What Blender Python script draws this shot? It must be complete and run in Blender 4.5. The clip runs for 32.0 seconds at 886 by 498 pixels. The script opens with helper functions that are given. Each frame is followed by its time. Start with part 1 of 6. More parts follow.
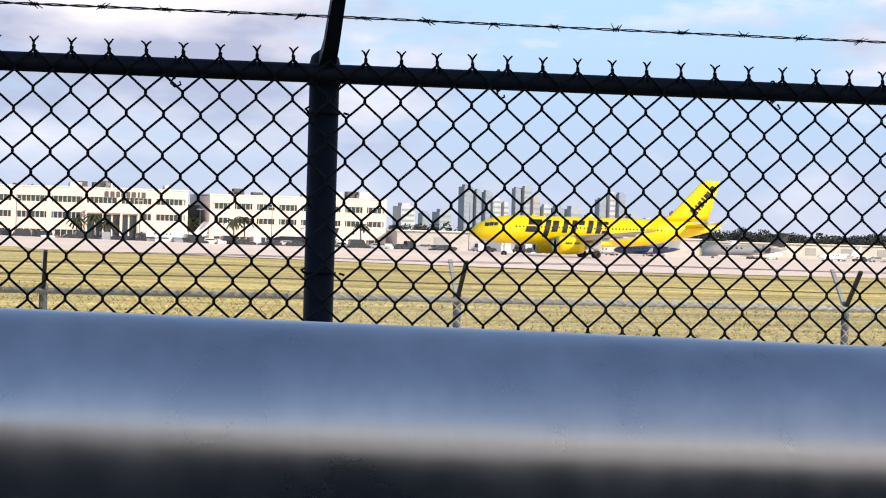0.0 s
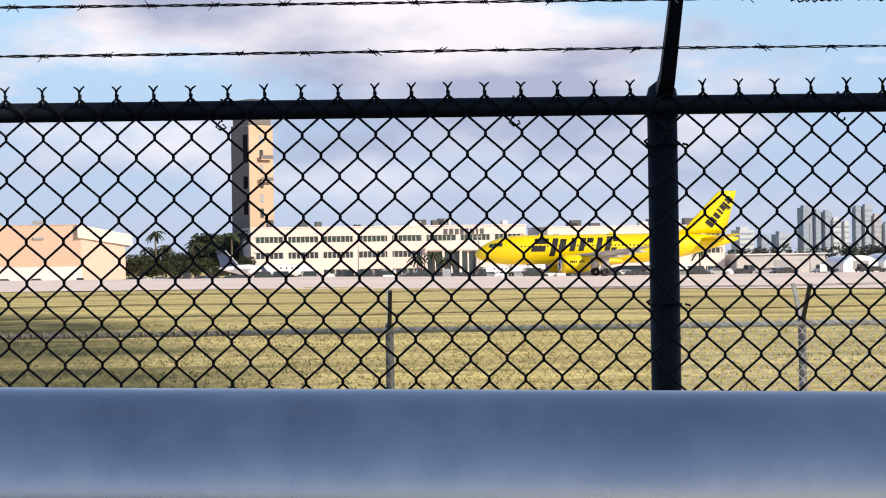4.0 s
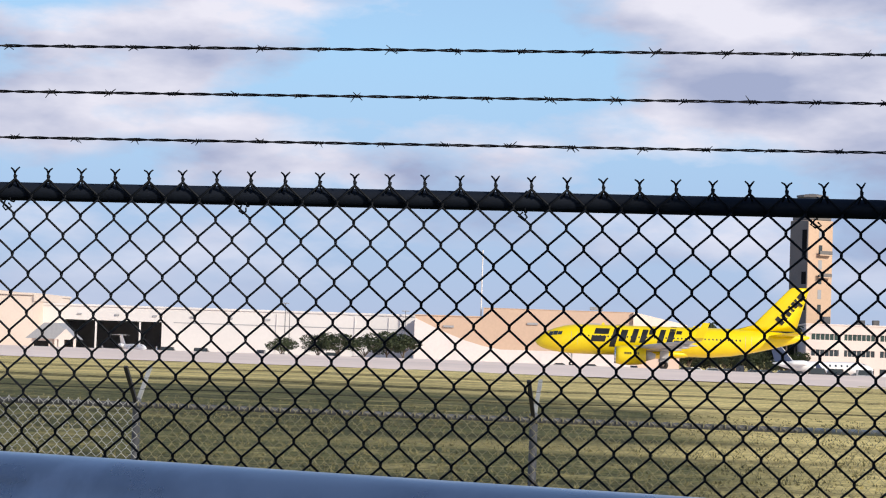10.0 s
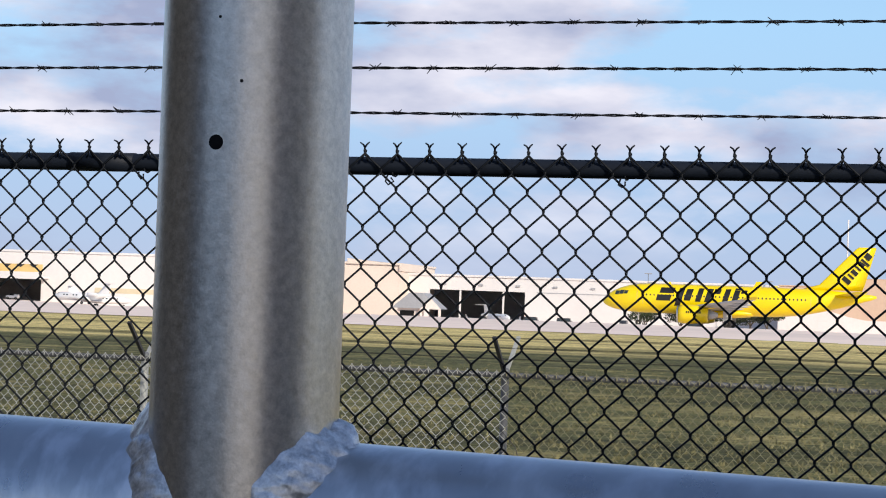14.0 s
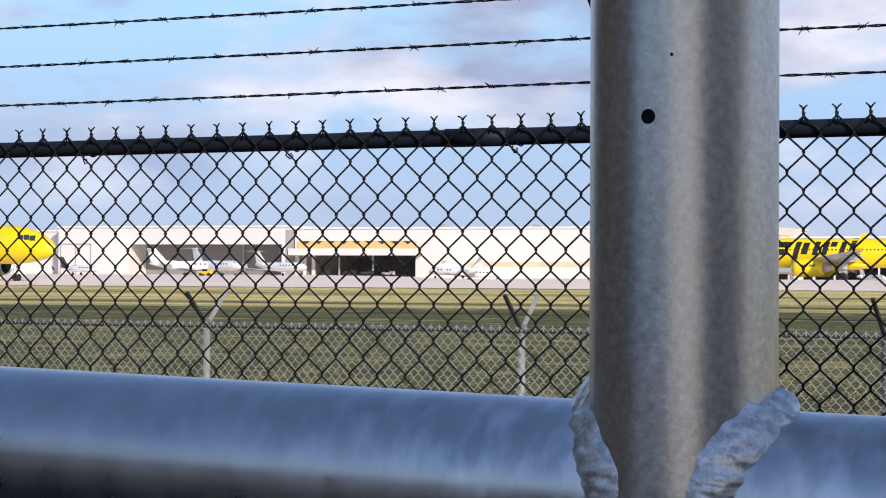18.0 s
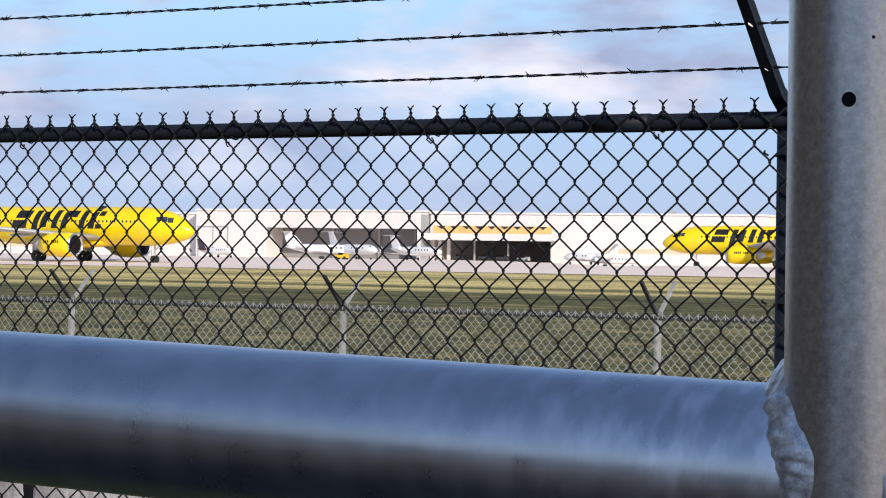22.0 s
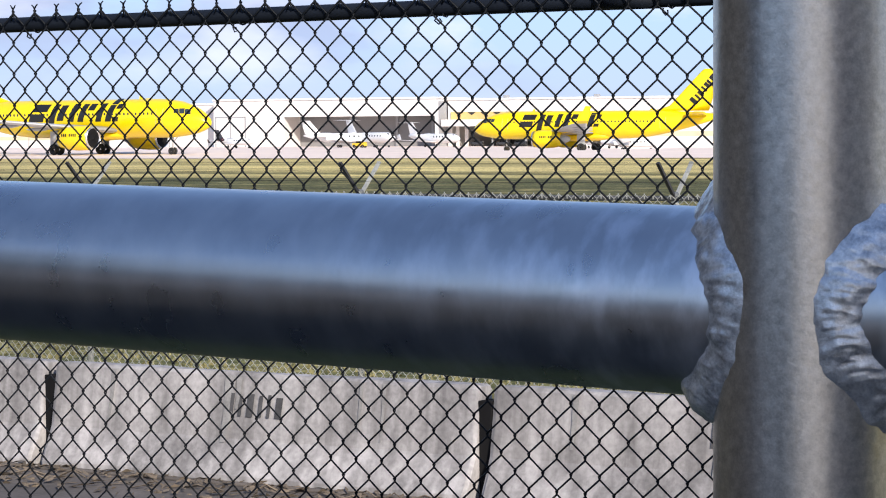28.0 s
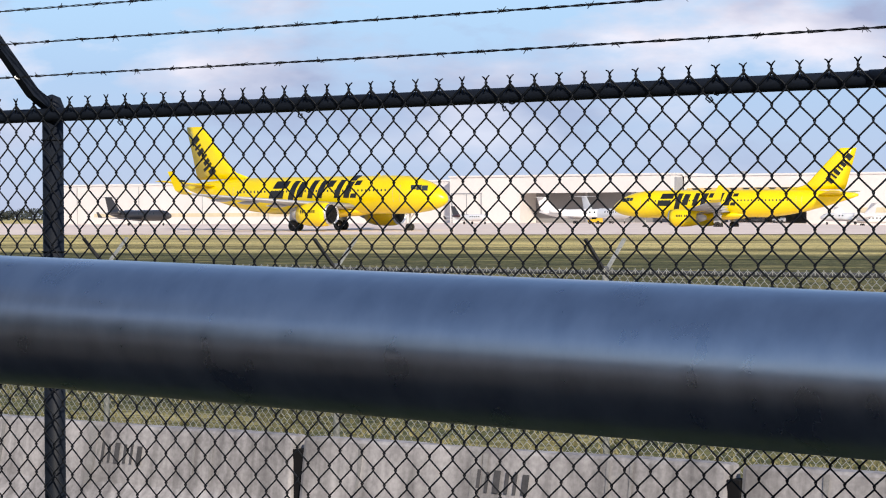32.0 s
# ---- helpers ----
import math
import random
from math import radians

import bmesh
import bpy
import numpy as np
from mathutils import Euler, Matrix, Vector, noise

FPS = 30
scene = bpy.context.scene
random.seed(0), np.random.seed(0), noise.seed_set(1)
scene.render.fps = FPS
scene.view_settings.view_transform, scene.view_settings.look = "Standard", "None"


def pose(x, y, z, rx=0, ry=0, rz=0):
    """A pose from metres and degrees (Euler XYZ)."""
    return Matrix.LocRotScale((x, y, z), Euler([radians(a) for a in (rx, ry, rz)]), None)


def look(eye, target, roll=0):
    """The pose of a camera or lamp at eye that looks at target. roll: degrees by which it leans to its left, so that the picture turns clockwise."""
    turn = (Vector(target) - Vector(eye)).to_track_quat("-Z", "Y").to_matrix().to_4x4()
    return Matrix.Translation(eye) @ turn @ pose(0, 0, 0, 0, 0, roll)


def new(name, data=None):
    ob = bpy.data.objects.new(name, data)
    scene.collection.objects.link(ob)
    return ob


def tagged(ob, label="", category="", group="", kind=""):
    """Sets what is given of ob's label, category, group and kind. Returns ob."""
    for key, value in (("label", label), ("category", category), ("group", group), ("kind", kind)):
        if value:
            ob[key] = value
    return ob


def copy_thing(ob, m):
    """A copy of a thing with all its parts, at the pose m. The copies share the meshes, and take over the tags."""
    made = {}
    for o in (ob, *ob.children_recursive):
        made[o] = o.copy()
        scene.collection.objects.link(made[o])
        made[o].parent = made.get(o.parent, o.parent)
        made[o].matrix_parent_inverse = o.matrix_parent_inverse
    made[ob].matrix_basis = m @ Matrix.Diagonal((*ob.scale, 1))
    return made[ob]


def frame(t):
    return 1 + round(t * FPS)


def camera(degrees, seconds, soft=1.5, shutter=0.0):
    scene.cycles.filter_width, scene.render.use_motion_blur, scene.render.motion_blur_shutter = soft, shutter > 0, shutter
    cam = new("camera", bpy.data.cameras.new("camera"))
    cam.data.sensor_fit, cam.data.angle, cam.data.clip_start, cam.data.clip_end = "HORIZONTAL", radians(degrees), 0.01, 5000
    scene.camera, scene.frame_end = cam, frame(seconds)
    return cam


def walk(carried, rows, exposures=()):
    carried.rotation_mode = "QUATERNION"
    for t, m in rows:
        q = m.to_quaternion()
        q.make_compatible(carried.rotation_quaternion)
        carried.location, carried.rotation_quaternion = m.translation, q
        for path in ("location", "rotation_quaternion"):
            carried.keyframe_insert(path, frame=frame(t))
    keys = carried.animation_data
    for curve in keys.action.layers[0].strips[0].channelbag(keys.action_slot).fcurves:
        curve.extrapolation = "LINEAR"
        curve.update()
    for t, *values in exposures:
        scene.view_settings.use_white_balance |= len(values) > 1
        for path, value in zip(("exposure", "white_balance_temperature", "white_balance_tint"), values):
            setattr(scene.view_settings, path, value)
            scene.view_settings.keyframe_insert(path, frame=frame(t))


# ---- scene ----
cam = camera(20.8, 32.0, soft=1.1)
PATH = [
    (0, (1.464, -5.129, 3.0728), (1.842, -3.165, 3.0598), 1.6),
    (0.5, (1.474, -5.099, 3.0703), (1.944, -3.155, 3.0693), 2.9),
    (1, (1.473, -5.104, 3.0708), (1.979, -3.169, 3.0928), 3.3),
    (1.5, (1.466, -5.12, 3.0738), (1.945, -3.179, 3.1118), 2.9),
    (2, (1.46, -5.153, 3.0767), (1.867, -3.196, 3.1207), 2.0),
    (2.5, (1.451, -5.159, 3.0795), (1.77, -3.185, 3.1245), 0.8),
    (3, (1.453, -5.145, 3.0795), (1.683, -3.158, 3.1135), -0.2),
    (3.5, (1.453, -5.146, 3.0802), (1.61, -3.152, 3.1012), -0.6),
    (4, (1.45, -5.143, 3.0806), (1.55, -3.145, 3.0906), -0.9),
    (4.5, (1.447, -5.16, 3.0825), (1.499, -3.161, 3.0885), -1.0),
    (6.5, (1.408, -5.186, 3.0865), (1.33, -3.188, 3.1135), -1.0),
    (7, (1.407, -5.155, 3.0857), (1.291, -3.159, 3.1107), -1.4),
    (7.5, (1.399, -5.166, 3.0863), (1.247, -3.172, 3.1203), -0.5),
    (8, (1.389, -5.142, 3.0848), (1.194, -3.152, 3.1288), -0.1),
    (8.5, (1.388, -5.146, 3.0864), (1.148, -3.162, 3.1414), 0.4),
    (9, (1.39, -5.161, 3.088), (1.11, -3.182, 3.154), 1.0),
    (9.5, (1.381, -5.156, 3.086), (1.065, -3.183, 3.163), 1.6),
    (10, (1.376, -5.157, 3.0862), (1.019, -3.191, 3.1682), 1.9),
    (10.5, (1.373, -5.146, 3.088), (0.974, -3.188, 3.169), 2.1),
    (11, (1.373, -5.159, 3.089), (0.932, -3.209, 3.163), 2.2),
    (11.5, (1.371, -5.168, 3.088), (0.894, -3.227, 3.153), 2.1),
    (12, (1.362, -5.171, 3.0902), (0.855, -3.237, 3.1472), 1.9),
    (12.5, (1.357, -5.167, 3.092), (0.818, -3.242, 3.144), 1.9),
    (13, (1.353, -5.166, 3.092), (0.78, -3.251, 3.144), 2.0),
    (13.5, (1.347, -5.165, 3.093), (0.737, -3.261, 3.144), 2.1),
    (14, (1.34, -5.167, 3.0925), (0.694, -3.275, 3.1395), 2.1),
    (14.5, (1.337, -5.169, 3.094), (0.658, -3.289, 3.136), 2.2),
    (16.5, (1.332, -5.172, 3.093), (0.515, -3.346, 3.114), 1.1),
    (17, (1.333, -5.17, 3.0937), (0.477, -3.362, 3.1107), 0.2),
    (17.5, (1.333, -5.172, 3.093), (0.44, -3.383, 3.11), 0.3),
    (18, (1.33, -5.175, 3.093), (0.403, -3.403, 3.108), 0.2),
    (18.5, (1.327, -5.173, 3.0928), (0.371, -3.416, 3.1038), 0.3),
    (19, (1.325, -5.176, 3.0928), (0.35, -3.43, 3.1008), 0.6),
    (19.5, (1.323, -5.178, 3.093), (0.336, -3.438, 3.1), 0.9),
    (20, (1.319, -5.178, 3.092), (0.324, -3.443, 3.098), 1.1),
    (20.5, (1.318, -5.179, 3.092), (0.317, -3.447, 3.096), 1.3),
    (21, (1.319, -5.18, 3.092), (0.313, -3.451, 3.094), 1.2),
    (21.5, (1.321, -5.181, 3.092), (0.307, -3.457, 3.094), 1.1),
    (22, (1.32, -5.181, 3.092), (0.295, -3.463, 3.094), 0.8),
    (22.5, (1.319, -5.183, 3.092), (0.282, -3.473, 3.093), 0.6),
    (23, (1.313, -5.168, 3.091), (0.263, -3.466, 3.092), 0.6),
    (23.5, (1.312, -5.166, 3.09), (0.257, -3.467, 3.091), 0.8),
    (24, (1.315, -5.171, 3.09), (0.27, -3.466, 3.092), 0.9),
    (24.5, (1.319, -5.177, 3.09), (0.305, -3.453, 3.098), 1.2),
    (25, (1.318, -5.178, 3.09), (0.351, -3.428, 3.108), 1.3),
    (25.5, (1.327, -5.187, 3.0888), (0.407, -3.411, 3.1158), 1.0),
    (27.5, (1.331, -5.161, 3.0779), (0.346, -3.422, 2.9929), -1.1),
    (28, (1.3265, -5.153, 3.0799), (0.2895, -3.445, 2.9879), -0.3),
    (28.5, (1.3165, -5.146, 3.0809), (0.2405, -3.462, 2.9979), 0.6),
    (29, (1.3135, -5.16, 3.0814), (0.2195, -3.487, 3.0224), 1.8),
    (29.5, (1.2975, -5.166, 3.0832), (0.1945, -3.498, 3.0422), 2.6),
    (30, (1.2795, -5.172, 3.0829), (0.1675, -3.51, 3.0569), 3.1),
    (30.5, (1.2615, -5.172, 3.0819), (0.1305, -3.521, 3.0669), 2.8),
    (31, (1.2605, -5.171, 3.0831), (0.1055, -3.538, 3.0691), 1.9),
    (31.5, (1.2585, -5.188, 3.0842), (0.0785, -3.573, 3.0647), 0.9),
    (32, (1.2565, -5.206, 3.0862), (0.0575, -3.605, 3.0582), -0.3),
]
EXPOSURE = [(0, 0.26, 7400, 12), (1, 0.11, 7350, 12), (2, 0.02, 7100, 12), (3, 0.04, 7300, 12), (4.5, 0.10, 7350, 12), (7, 0.10, 7250, 12), (9, -0.05, 6850, 12), (11, -0.14, 6800, 11), (13, -0.06, 6850, 11), (15, -0.04, 6750, 11),
            (17, 0.0, 6700, 11), (25, 0.02, 6730, 12), (27, 0.24, 6730, 12), (28, 0.34, 6700, 12), (29, 0.10, 6800, 12), (30, 0.0, 6850, 12), (32, 0.0, 6900, 12)]
walk(cam, [(t, look(eye, target, roll)) for t, eye, target, roll in PATH], EXPOSURE)

# ---- light ----
SUN_AZ, SUN_EL = 128.0, 27.0      # degrees: azimuth from +y towards +x, height
world = bpy.data.worlds.new("world")
scene.world = world
world.use_nodes = True
wn, wl = world.node_tree.nodes, world.node_tree.links
wn.clear()
sky = wn.new("ShaderNodeTexSky")
sky.sky_type, sky.sun_disc = "NISHITA", False
sky.sun_elevation, sky.sun_rotation = radians(SUN_EL), radians(SUN_AZ)
sky.air_density, sky.dust_density, sky.ozone_density = 1.0, 0.15, 3.0
coord = wn.new("ShaderNodeTexCoord")
wide = wn.new("ShaderNodeMapping")
wide.inputs["Scale"].default_value = (1.0, 1.0, 2.6)
wide.inputs["Location"].default_value = (3.1, 1.7, 0.4)
puff = wn.new("ShaderNodeTexNoise")
puff.inputs["Scale"].default_value, puff.inputs["Detail"].default_value, puff.inputs["Roughness"].default_value = 6.5, 8.0, 0.55
cover = wn.new("ShaderNodeValToRGB")
cover.color_ramp.elements[0].position, cover.color_ramp.elements[1].position = 0.465, 0.575
split = wn.new("ShaderNodeSeparateXYZ")
low = wn.new("ShaderNodeMapRange")
low.inputs["From Min"].default_value, low.inputs["From Max"].default_value, low.inputs["To Min"].default_value = 0.005, 0.075, 0.25
low.interpolation_type = "SMOOTHSTEP"
both = wn.new("ShaderNodeMath")
both.operation = "MULTIPLY"
overhead = wn.new("ShaderNodeMapRange")
overhead.inputs["From Min"].default_value, overhead.inputs["From Max"].default_value = 0.18, 0.36
overhead.inputs["To Min"].default_value, overhead.inputs["To Max"].default_value = 1.0, 0.05
sparse = wn.new("ShaderNodeMath")
sparse.operation = "MULTIPLY"
shade = wn.new("ShaderNodeTexNoise")
shade.inputs["Scale"].default_value, shade.inputs["Detail"].default_value = 9.0, 6.0
tone = wn.new("ShaderNodeValToRGB")
tone.color_ramp.elements[0].position, tone.color_ramp.elements[1].position = 0.39, 0.59
tone.color_ramp.elements[0].color, tone.color_ramp.elements[1].color = (0.37, 0.44, 0.66, 1), (0.84, 0.86, 1.0, 1)
haze = wn.new("ShaderNodeMapRange")
haze.inputs["From Min"].default_value, haze.inputs["From Max"].default_value = 0.06, 0.24
haze.inputs["To Min"].default_value, haze.inputs["To Max"].default_value = 0.92, 0.30
air = wn.new("ShaderNodeValToRGB")
air.color_ramp.elements[0].position, air.color_ramp.elements[1].position = 0.0, 0.12
air.color_ramp.elements[0].color, air.color_ramp.elements[1].color = (0.40, 0.51, 0.78, 1), (0.34, 0.62, 0.98, 1)
air.color_ramp.elements.new(0.34).color = (0.19, 0.34, 0.78, 1)
air.color_ramp.elements.new(0.75).color = (0.09, 0.17, 0.42, 1)
clear_bg, haze_bg, cloud_bg = (wn.new("ShaderNodeBackground") for _ in range(3))
clear_bg.inputs["Strength"].default_value = 0.15
haze_bg.inputs["Strength"].default_value = 1.06
cloud_bg.inputs["Strength"].default_value = 1.05
sunward, near_sun, near_ground, glow = wn.new("ShaderNodeVectorMath"), wn.new("ShaderNodeMapRange"), wn.new("ShaderNodeMapRange"), wn.new("ShaderNodeMath")
sunward.operation, glow.operation = "DOT_PRODUCT", "MULTIPLY"
sunward.inputs[1].default_value = (math.sin(radians(SUN_AZ)), math.cos(radians(SUN_AZ)), 0.0)
near_sun.interpolation_type = near_ground.interpolation_type = "SMOOTHSTEP"
near_sun.inputs["From Min"].default_value, near_sun.inputs["From Max"].default_value, near_sun.inputs["To Max"].default_value = 0.35, 1.0, 0.95
near_ground.inputs["From Min"].default_value, near_ground.inputs["From Max"].default_value = 0.015, 0.11
near_ground.inputs["To Min"].default_value, near_ground.inputs["To Max"].default_value = 1.0, 0.0
glow_bg, mix_glow = wn.new("ShaderNodeBackground"), wn.new("ShaderNodeMixShader")
glow_bg.inputs["Color"].default_value, glow_bg.inputs["Strength"].default_value = (1.0, 0.91, 0.80, 1), 2.1
veil_height, veil = wn.new("ShaderNodeMapRange"), wn.new("ShaderNodeMath")
veil.operation = "MULTIPLY"
veil_height.inputs["From Min"].default_value, veil_height.inputs["From Max"].default_value = 0.15, 0.95
veil_height.inputs["To Min"].default_value, veil_height.inputs["To Max"].default_value = 0.75, 0.0
veil_bg, mix_veil = wn.new("ShaderNodeBackground"), wn.new("ShaderNodeMixShader")
veil_bg.inputs["Color"].default_value, veil_bg.inputs["Strength"].default_value = (0.235, 0.245, 0.275, 1), 1.0
wl.new(split.outputs["Z"], veil_height.inputs["Value"])
wl.new(near_sun.outputs["Result"], veil.inputs[0])
wl.new(veil_height.outputs["Result"], veil.inputs[1])
wl.new(coord.outputs["Generated"], sunward.inputs[0])
wl.new(sunward.outputs["Value"], near_sun.inputs["Value"])
wl.new(split.outputs["Z"], near_ground.inputs["Value"])
wl.new(near_sun.outputs["Result"], glow.inputs[0])
wl.new(near_ground.outputs["Result"], glow.inputs[1])
mix_a, mix_b, world_out = wn.new("ShaderNodeMixShader"), wn.new("ShaderNodeMixShader"), wn.new("ShaderNodeOutputWorld")
wl.new(coord.outputs["Generated"], wide.inputs["Vector"])
wl.new(wide.outputs["Vector"], puff.inputs["Vector"])
wl.new(wide.outputs["Vector"], shade.inputs["Vector"])
wl.new(coord.outputs["Generated"], split.inputs["Vector"])
wl.new(split.outputs["Z"], low.inputs["Value"])
wl.new(split.outputs["Z"], haze.inputs["Value"])
wl.new(split.outputs["Z"], air.inputs["Fac"])
wl.new(air.outputs["Color"], haze_bg.inputs["Color"])
wl.new(puff.outputs["Fac"], cover.inputs["Fac"])
wl.new(cover.outputs["Color"], both.inputs[0])
wl.new(low.outputs["Result"], both.inputs[1])
wl.new(shade.outputs["Fac"], tone.inputs["Fac"])
wl.new(tone.outputs["Color"], cloud_bg.inputs["Color"])
wl.new(sky.outputs["Color"], clear_bg.inputs["Color"])
wl.new(haze.outputs["Result"], mix_a.inputs["Fac"])
wl.new(clear_bg.outputs["Background"], mix_a.inputs[1])
wl.new(haze_bg.outputs["Background"], mix_a.inputs[2])
wl.new(split.outputs["Z"], overhead.inputs["Value"])
wl.new(both.outputs["Value"], sparse.inputs[0])
wl.new(overhead.outputs["Result"], sparse.inputs[1])
wl.new(sparse.outputs["Value"], mix_b.inputs["Fac"])
wl.new(glow.outputs["Value"], mix_glow.inputs["Fac"])
wl.new(veil.outputs["Value"], mix_veil.inputs["Fac"])
wl.new(mix_a.outputs["Shader"], mix_veil.inputs[1])
wl.new(veil_bg.outputs["Background"], mix_veil.inputs[2])
wl.new(mix_veil.outputs["Shader"], mix_glow.inputs[1])
wl.new(glow_bg.outputs["Background"], mix_glow.inputs[2])
wl.new(mix_glow.outputs["Shader"], mix_b.inputs[1])
wl.new(cloud_bg.outputs["Background"], mix_b.inputs[2])
wl.new(mix_b.outputs["Shader"], world_out.inputs["Surface"])

sun_data = bpy.data.lights.new("sun", "SUN")
sun_data.energy, sun_data.angle, sun_data.color = 4.6, radians(0.55), (1.0, 0.93, 0.82)
sun = new("sun", sun_data)
sa, se = radians(SUN_AZ), radians(SUN_EL)
sun.matrix_world = look((0, 0, 60), (-math.sin(sa) * math.cos(se) * 10, -math.cos(sa) * math.cos(se) * 10, 60 - math.sin(se) * 10))

# ---- materials ----
def surface(name, color, rough=0.6, metal=0.0, vary=0.15, scale=4.0, fine=60.0, bump=0.0, coat=0.0, per_object=0.0, second=None, spec=0.5, streak=0.0):
    """A paint, metal, stone or cloth: base colour that varies at two scales, with roughness and fine relief."""
    m = bpy.data.materials.new(name)
    m.use_nodes = True
    nt = m.node_tree
    nd, ln = nt.nodes, nt.links
    b = nd["Principled BSDF"]
    b.inputs["Metallic"].default_value = metal
    b.inputs["Coat Weight"].default_value = coat
    b.inputs["Specular IOR Level"].default_value = spec
    tc = nd.new("ShaderNodeTexCoord")
    n1, n2 = nd.new("ShaderNodeTexNoise"), nd.new("ShaderNodeTexNoise")
    n1.inputs["Scale"].default_value, n1.inputs["Detail"].default_value = scale, 5.0
    n2.inputs["Scale"].default_value, n2.inputs["Detail"].default_value = fine, 3.0
    for n in (n1, n2):
        ln.new(tc.outputs["Object"], n.inputs["Vector"])
    blend = nd.new("ShaderNodeMath")
    blend.operation = "MULTIPLY_ADD"
    blend.inputs[1].default_value = 0.65
    half = nd.new("ShaderNodeMath")
    half.operation = "MULTIPLY"
    half.inputs[1].default_value = 0.35
    ln.new(n2.outputs["Fac"], half.inputs[0])
    ln.new(n1.outputs["Fac"], blend.inputs[0])
    ln.new(half.outputs[0], blend.inputs[2])
    ramp = nd.new("ShaderNodeValToRGB")
    dark = [c * (1 - vary) for c in color]
    light = [min(1.0, c * (1 + vary)) for c in (second or color)]
    ramp.color_ramp.elements[0].position, ramp.color_ramp.elements[1].position = 0.32, 0.68
    ramp.color_ramp.elements[0].color, ramp.color_ramp.elements[1].color = (*dark, 1), (*light, 1)
    ln.new(blend.outputs[0], ramp.inputs["Fac"])
    out = ramp.outputs["Color"]
    if streak:
        tall = nd.new("ShaderNodeMapping")
        tall.inputs["Scale"].default_value = (5.5, 5.5, 0.45)
        n3 = nd.new("ShaderNodeTexNoise")
        n3.inputs["Scale"].default_value, n3.inputs["Detail"].default_value = 1.6, 5.0
        sr = nd.new("ShaderNodeMapRange")
        sr.inputs["From Min"].default_value, sr.inputs["From Max"].default_value = 0.38, 0.62
        sr.inputs["To Min"].default_value, sr.inputs["To Max"].default_value = 1 - streak, 1 + streak
        hs = nd.new("ShaderNodeHueSaturation")
        ln.new(tc.outputs["Object"], tall.inputs["Vector"])
        ln.new(tall.outputs["Vector"], n3.inputs["Vector"])
        ln.new(n3.outputs["Fac"], sr.inputs["Value"])
        ln.new(sr.outputs["Result"], hs.inputs["Value"])
        ln.new(out, hs.inputs["Color"])
        out = hs.outputs["Color"]
    if per_object:
        info, amount, hsv = nd.new("ShaderNodeObjectInfo"), nd.new("ShaderNodeMapRange"), nd.new("ShaderNodeHueSaturation")
        amount.inputs["To Min"].default_value, amount.inputs["To Max"].default_value = 1 - per_object, 1 + per_object
        ln.new(info.outputs["Random"], amount.inputs["Value"])
        ln.new(amount.outputs["Result"], hsv.inputs["Value"])
        ln.new(out, hsv.inputs["Color"])
        out = hsv.outputs["Color"]
    ln.new(out, b.inputs["Base Color"])
    rr = nd.new("ShaderNodeMapRange")
    rr.inputs["To Min"].default_value, rr.inputs["To Max"].default_value = max(0.02, rough - 0.1), min(1.0, rough + 0.1)
    ln.new(n1.outputs["Fac"], rr.inputs["Value"])
    ln.new(rr.outputs["Result"], b.inputs["Roughness"])
    if bump:
        bp = nd.new("ShaderNodeBump")
        bp.inputs["Strength"].default_value, bp.inputs["Distance"].default_value = 0.6, bump
        ln.new(blend.outputs[0], bp.inputs["Height"])
        ln.new(bp.outputs["Normal"], b.inputs["Normal"])
    return m


